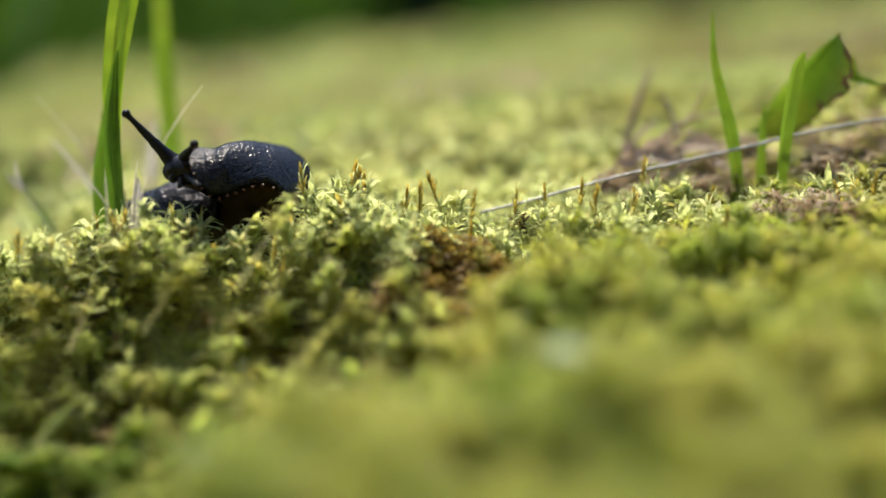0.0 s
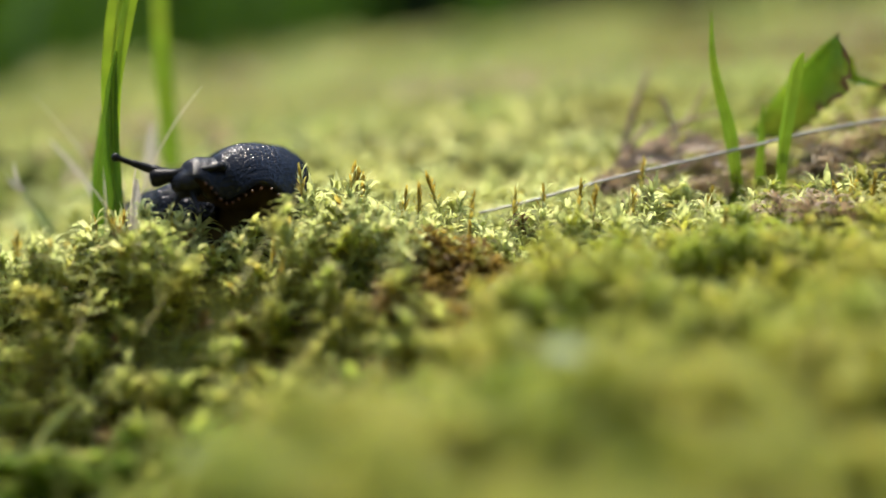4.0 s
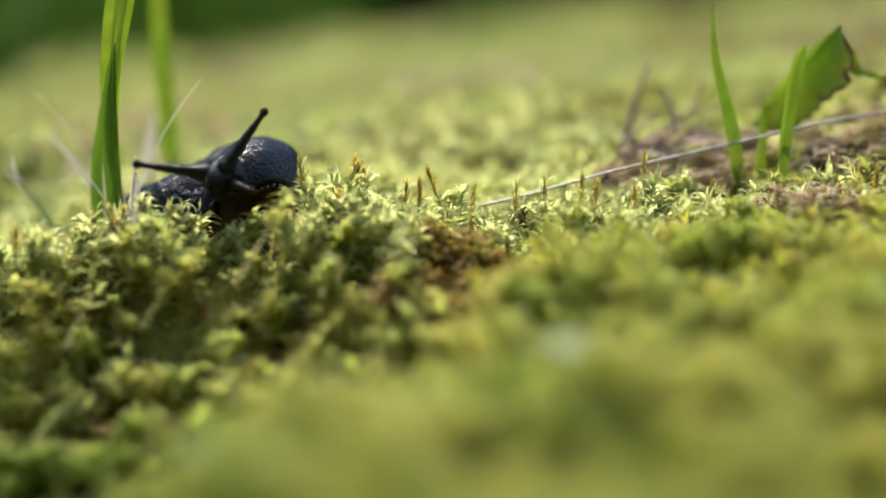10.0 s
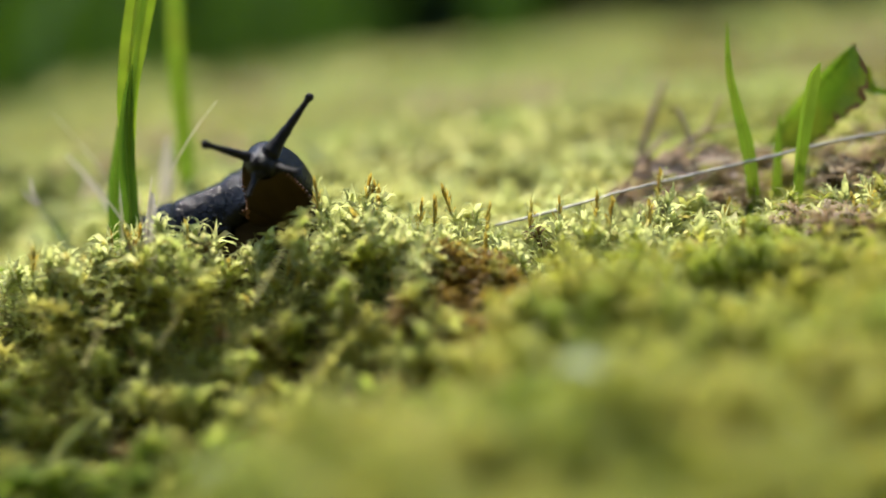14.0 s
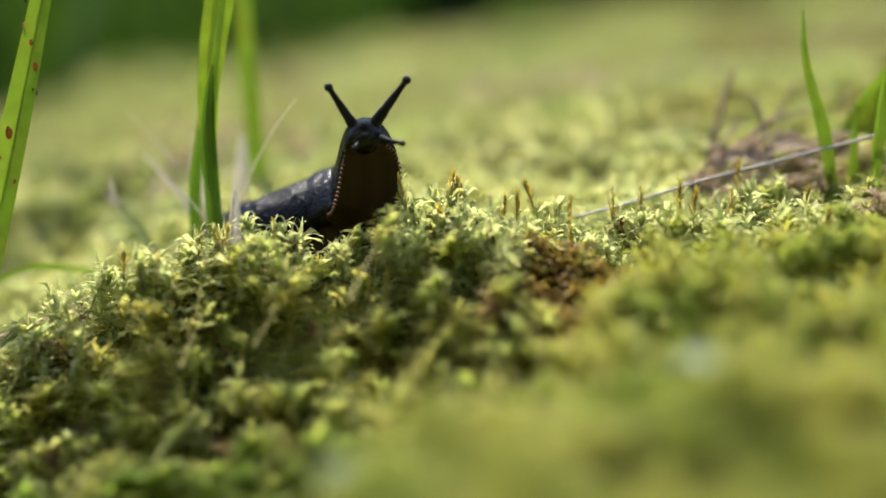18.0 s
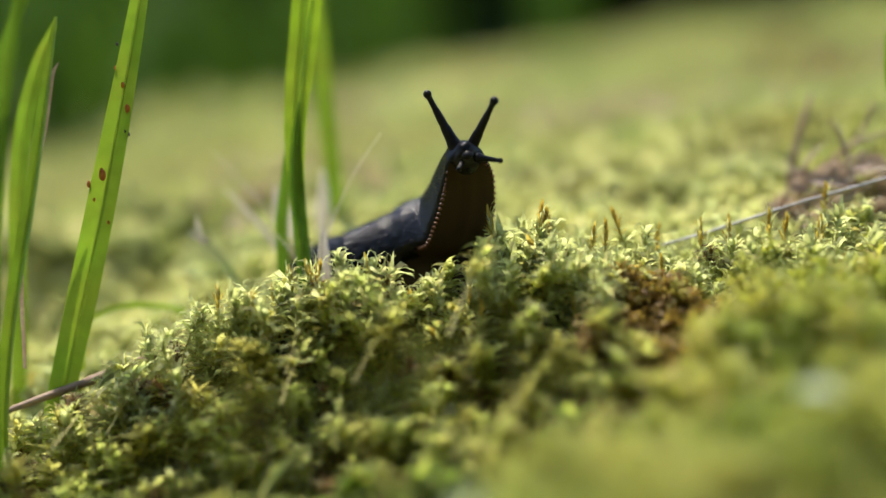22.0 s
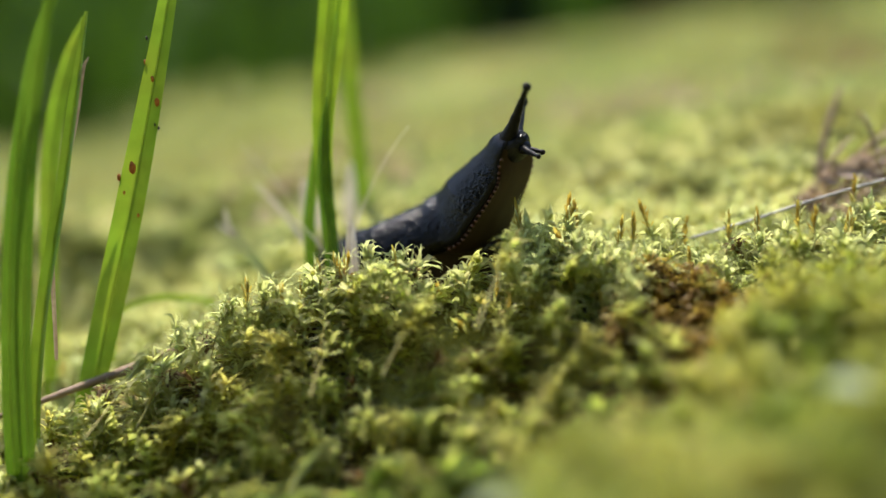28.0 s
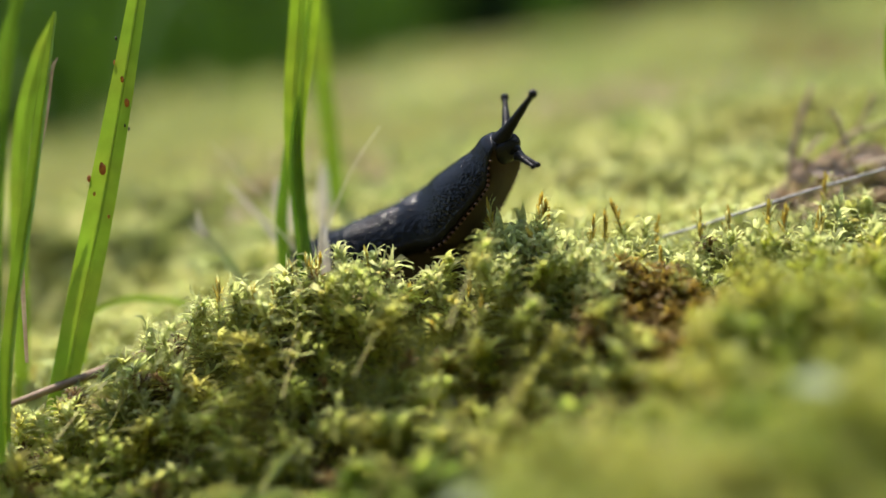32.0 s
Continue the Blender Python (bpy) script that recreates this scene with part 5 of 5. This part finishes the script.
def ring_mesh(name, w, h, run, grain):
    """One ring: x ahead, z to the back. Its grain follows the run along the body, so that ring goes over into ring."""
    half = 0.0050
    xs = [-half, -half * 0.75, -half * 0.45] + [k * 0.00021 for k in range(-6, 7)] + [half * 0.45, half * 0.75, half]
    nv, V, F, UV = 132, [], [], []
    for x in xs:
        s = max(0.0, 1 - (x / half) ** 2) ** 0.5 * 0.94 + 0.06
        for j in range(nv):
            b = math.radians(-64) + math.radians(308) * j / (nv - 1)
            y, z, n = skin_at(w, h, b)
            lift = tubercles(run + x, b * 0.0075, *grain) * (1 if z > 0 else 0.5)
            V.append(Vector((x, y * s, z * s)) + n * lift)
            UV.append((run + x, b * 0.0075))
    for i in range(len(xs) - 1):
        for j in range(nv - 1):
            a = i * nv + j
            F.append((a, a + nv, a + nv + 1, a + 1))
    return mesh_from(name, V, F, SKIN, uv=UV)


def sole_mesh(w):
    """The foot under a ring: a flat pad, a little hollow."""
    V, F, nv = [], [], 13
    xs = [k * 0.0004 for k in range(-6, 7)]
    for x in xs:
        s = 1 - 0.10 * (x / 0.0024) ** 2
        for j in range(nv):
            q = j / (nv - 1) * 2 - 1
            V.append((x, w * 0.94 * q * s, -w * (0.30 + 0.04 * (1 - q * q)) * s))
    for i in range(len(xs) - 1):
        for j in range(nv - 1):
            a = i * nv + j
            F.append((a, a + 1, a + nv + 1, a + nv))
    n = len(V)
    V += [(x, y, z + w * 0.10) for x, y, z in V]
    F += [tuple(q + n for q in reversed(f)) for f in F]
    return mesh_from("sole", V, F, SOLE)


def fringe_mesh(w):
    """The fold of the foot's rim on either side of a ring."""
    V, F = [], []
    for sg in (-1, 1):
        b = len(V)
        for i in range(7):
            a = math.pi * i / 6
            for j in range(8):
                q = 2 * math.pi * j / 8
                V.append((math.sin(a) * math.cos(q) * 0.00036, sg * w * 0.95 + math.cos(a) * 0.00055, -w * 0.285 + math.sin(a) * math.sin(q) * 0.00040))
        for i in range(6):
            for j in range(8):
                F.append((b + i * 8 + j, b + i * 8 + (j + 1) % 8, b + (i + 1) * 8 + (j + 1) % 8, b + (i + 1) * 8 + j))
    return mesh_from("fringe", V, F, FRINGE)


def hind_mesh():
    """The hind body and tail, at rest on the moss, with drawn-out grains and a low keel."""
    nu, nv = 200, 132
    c = spline(HIND, nu)
    t = np.gradient(c, axis=0)
    t /= np.linalg.norm(t, axis=1)[:, None]
    V, F, UV = [], [], []
    run = -0.036
    for i in range(nu):
        u = i / (nu - 1)
        run += 0.0 if i == 0 else float(np.linalg.norm(c[i] - c[i - 1]))
        w = float(np.interp(u, (0, 0.04, 0.2, 0.45, 0.7, 0.95, 1.0), (0.0004, 0.0018, 0.0040, 0.0068, 0.0079, 0.0079, 0.0040)))
        h = float(np.interp(u, (0, 0.04, 0.2, 0.45, 0.7, 0.95, 1.0), (0.0005, 0.0020, 0.0046, 0.0080, 0.0092, 0.0088, 0.0040)))
        x = Vector(t[i])
        z = (Vector((0, 0.15, 1)) - x * Vector((0, 0.15, 1)).dot(x)).normalized()
        y = z.cross(x)
        for j in range(nv):
            b = math.radians(-64) + math.radians(308) * j / (nv - 1)
            dy, dz, n = skin_at(w, h, b)
            n = y * n.y + z * n.z
            V.append(Vector(c[i]) + y * dy + z * dz + n * tubercles(run, b * 0.0075, 0.00125, 0.00058, 0.00062) - SLUG_AT)
            UV.append((run, b * 0.0075))
    for i in range(nu - 1):
        for j in range(nv - 1):
            a = i * nv + j
            F.append((a, a + nv, a + nv + 1, a + 1))
    return mesh_from("hind_body", V, F, SKIN, uv=UV)


def framed(at, ahead, back):
    x = ahead.normalized()
    z = (back - x * back.dot(x)).normalized()
    y = z.cross(x)
    m = Matrix((x, y, z)).transposed().to_4x4()
    m.translation = at - SLUG_AT
    return m


def horn_mesh(name, length, r0, r1, knob):
    """A tentacle along +x from the origin to its tip, finely ringed."""
    xs = [-0.03, 0.04, 0.14, 0.3, 0.55, 0.8, 0.9, 0.95, 0.985, 1.0]
    rs = [r0 * 1.3, r0 * 1.5, r0 * 1.22, r0 * 0.9, (r0 * 0.45 + r1 * 0.55), r1, r1 * 1.05, knob, knob * 0.8, knob * 0.1]
    v, f = tube([(x * length, 0, 0) for x in xs], rs, 14, 60, 0.035)
    return mesh_from(name, v, f, HORN)


def ball(name, at, r, mat, sx=1.0):
    bm = bmesh.new()
    bmesh.ops.create_uvsphere(bm, u_segments=14, v_segments=10, radius=r)
    for v in bm.verts:
        v.co.x *= sx
    me = bpy.data.meshes.new(name)
    bm.to_mesh(me)
    for p in me.polygons:
        p.use_smooth = True
    me.transform(Matrix.Translation(at))
    me.materials.append(mat)
    return me


def head_mesh():
    """The blunt head, wider at the tentacle roots, with fine grain."""
    nu, nv, V, F, UV = 60, 72, [], [], []
    for i in range(nu):
        a = math.pi * i / (nu - 1)
        for j in range(nv):
            b = 2 * math.pi * j / (nv - 1)
            p = Vector((-math.cos(a), math.sin(a) * math.cos(b), math.sin(a) * math.sin(b)))
            taper = 1 - 0.22 * max(0, p.x)
            q = Vector((p.x * 0.0045, p.y * 0.0040 * taper, p.z * 0.0039 * taper * (1 if p.z > 0 else 0.86)))
            V.append(q * (1 + tubercles(0.06 + q.x, b * 0.0036, 0.0006, 0.0005, 0.05)))
            UV.append((0.06 + q.x, b * 0.0036))
    for i in range(nu - 1):
        for j in range(nv - 1):
            a = i * nv + j
            F.append((a, a + nv, a + nv + 1, a + 1))
    return mesh_from("head", V, F, SKIN, uv=UV)


def foot_mesh():
    """The foot where it is planted: a broad brown pad that swells from the moss to the raised sole."""
    nu, nv = 26, 40
    V, F = [], []
    for i in range(nu):
        u = i / (nu - 1)
        k = math.sqrt(max(0.0, 1 - u ** 4.0))
        for j in range(nv):
            a = 2 * math.pi * j / nv
            r = 1 + 0.05 * noise.noise(Vector((math.cos(a) * 2, math.sin(a) * 2, u * 3)))
            V.append((math.cos(a) * 0.0110 * k * r, math.sin(a) * 0.0046 * k * r + 0.0015 * u, -0.010 + 0.0190 * u))
    for i in range(nu - 1):
        for j in range(nv):
            a, b = i * nv + j, i * nv + (j + 1) % nv
            F.append((a, b, b + nv, a + nv))
    return mesh_from("foot", V, F, SOLE)


def build_slug():
    slug = base("slug", SLUG_AT, "large glossy black slug with brown sole rearing up on moss", "slug")
    part("hind_body", hind_mesh(), slug)
    part("foot", foot_mesh(), slug, "dark brown planted foot").location = Vector((-0.0465, 0.2840, 0.0046)) - SLUG_AT
    rings = []
    for i in range(N_RING):
        u = i / (N_RING - 1)
        w, h = float(np.interp(u, RING_U, RING_W)), float(np.interp(u, RING_U, RING_H))
        shield = 0.29 < u < 0.80
        ob = part("mantle_fold" if shield else "back_fold" if u < 0.3 else "neck_fold",
                  ring_mesh("fold", w, h, i * PITCH, (0.00062, 0.00054, 0.00034) if shield else (0.00125, 0.00058, 0.00062) if u < 0.3 else (0.0008, 0.00054, 0.00036)), slug)
        if u > 0.44:
            part("sole", sole_mesh(w), ob, "brown sole")
            if i % 2:
                part("fringe", fringe_mesh(w), ob, "rusty fold of the foot fringe")
        rings.append((ob, []))
    head = part("head", head_mesh(), slug)
    part("lip", ball("lip", (0.0026, 0, -0.0020), 0.0014, HORN, 0.7), head, "dark mouth lobe")
    horns = []
    for name, ln, r0, r1, kn in (("tentacle", 0.0165, 0.00150, 0.00066, 0.00096),) * 2 + (("lower_tentacle", 0.0062, 0.0008, 0.00048, 0.00062),) * 2:
        ob = part(name, horn_mesh(name, ln, r0, r1, kn), slug)
        part("eye_tip" if ln > 0.01 else "feeler_tip", ball("tip", (ln * 0.965, 0, 0), kn * 1.08, HORN), ob)
        horns.append((ob, ln, []))
    heads = []
    for t, hd, ta, tb, la, lb, ahead, back_h, line in SLUG_POSES:
        ahead = ahead.normalized()
        up = (back_h - ahead * back_h.dot(ahead)).normalized()
        knots = [np.array((-0.0660, 0.2885, 0.0065))] + [p for p, b in line] + [np.array(hd - ahead * 0.0016 - up * 0.0004)]
        backs = np.array([(0, 0.15, 1.0)] + [tuple(b) for p, b in line] + [tuple(up)])
        fine = spline(knots, 400)
        run = np.concatenate([[0], np.cumsum(np.linalg.norm(np.diff(fine, axis=0), axis=1))])
        tan = np.gradient(fine, axis=0)
        knot_at = np.linspace(0, 1, len(knots))
        for i, (ob, rows) in enumerate(rings):
            f = np.interp(i / (N_RING - 1) * run[-1], run, np.arange(400))
            k = int(round(f))
            at = Vector([np.interp(f, np.arange(400), fine[:, c]) for c in range(3)])
            way = Vector(tan[max(0, k - 6):k + 7].mean(0))
            bk = Vector([np.interp(f / 399, knot_at, backs[:, c]) for c in range(3)])
            rows.append((t, framed(at, way, bk)))
        heads.append((t, framed(hd, ahead, up)))
        side = up.cross(ahead)
        for (ob, ln, rows), tip, sg in zip(horns, (ta, tb, la, lb), (-1, 1, -1, 1)):
            root = hd + (up * 0.0016 + ahead * 0.0010 + side * (0.0016 * sg) if ln > 0.01 else ahead * 0.0005)
            d = (tip - root).normalized()
            rows.append((t, framed(tip - d * ln, d, up + ahead * 0.3)))
    return rings + [(head, heads)] + [(ob, rows) for ob, ln, rows in horns]


SLUG_TRACKS = build_slug()


def motions():
    for ob, rows in SLUG_TRACKS:
        walk(ob, rows)


motions()
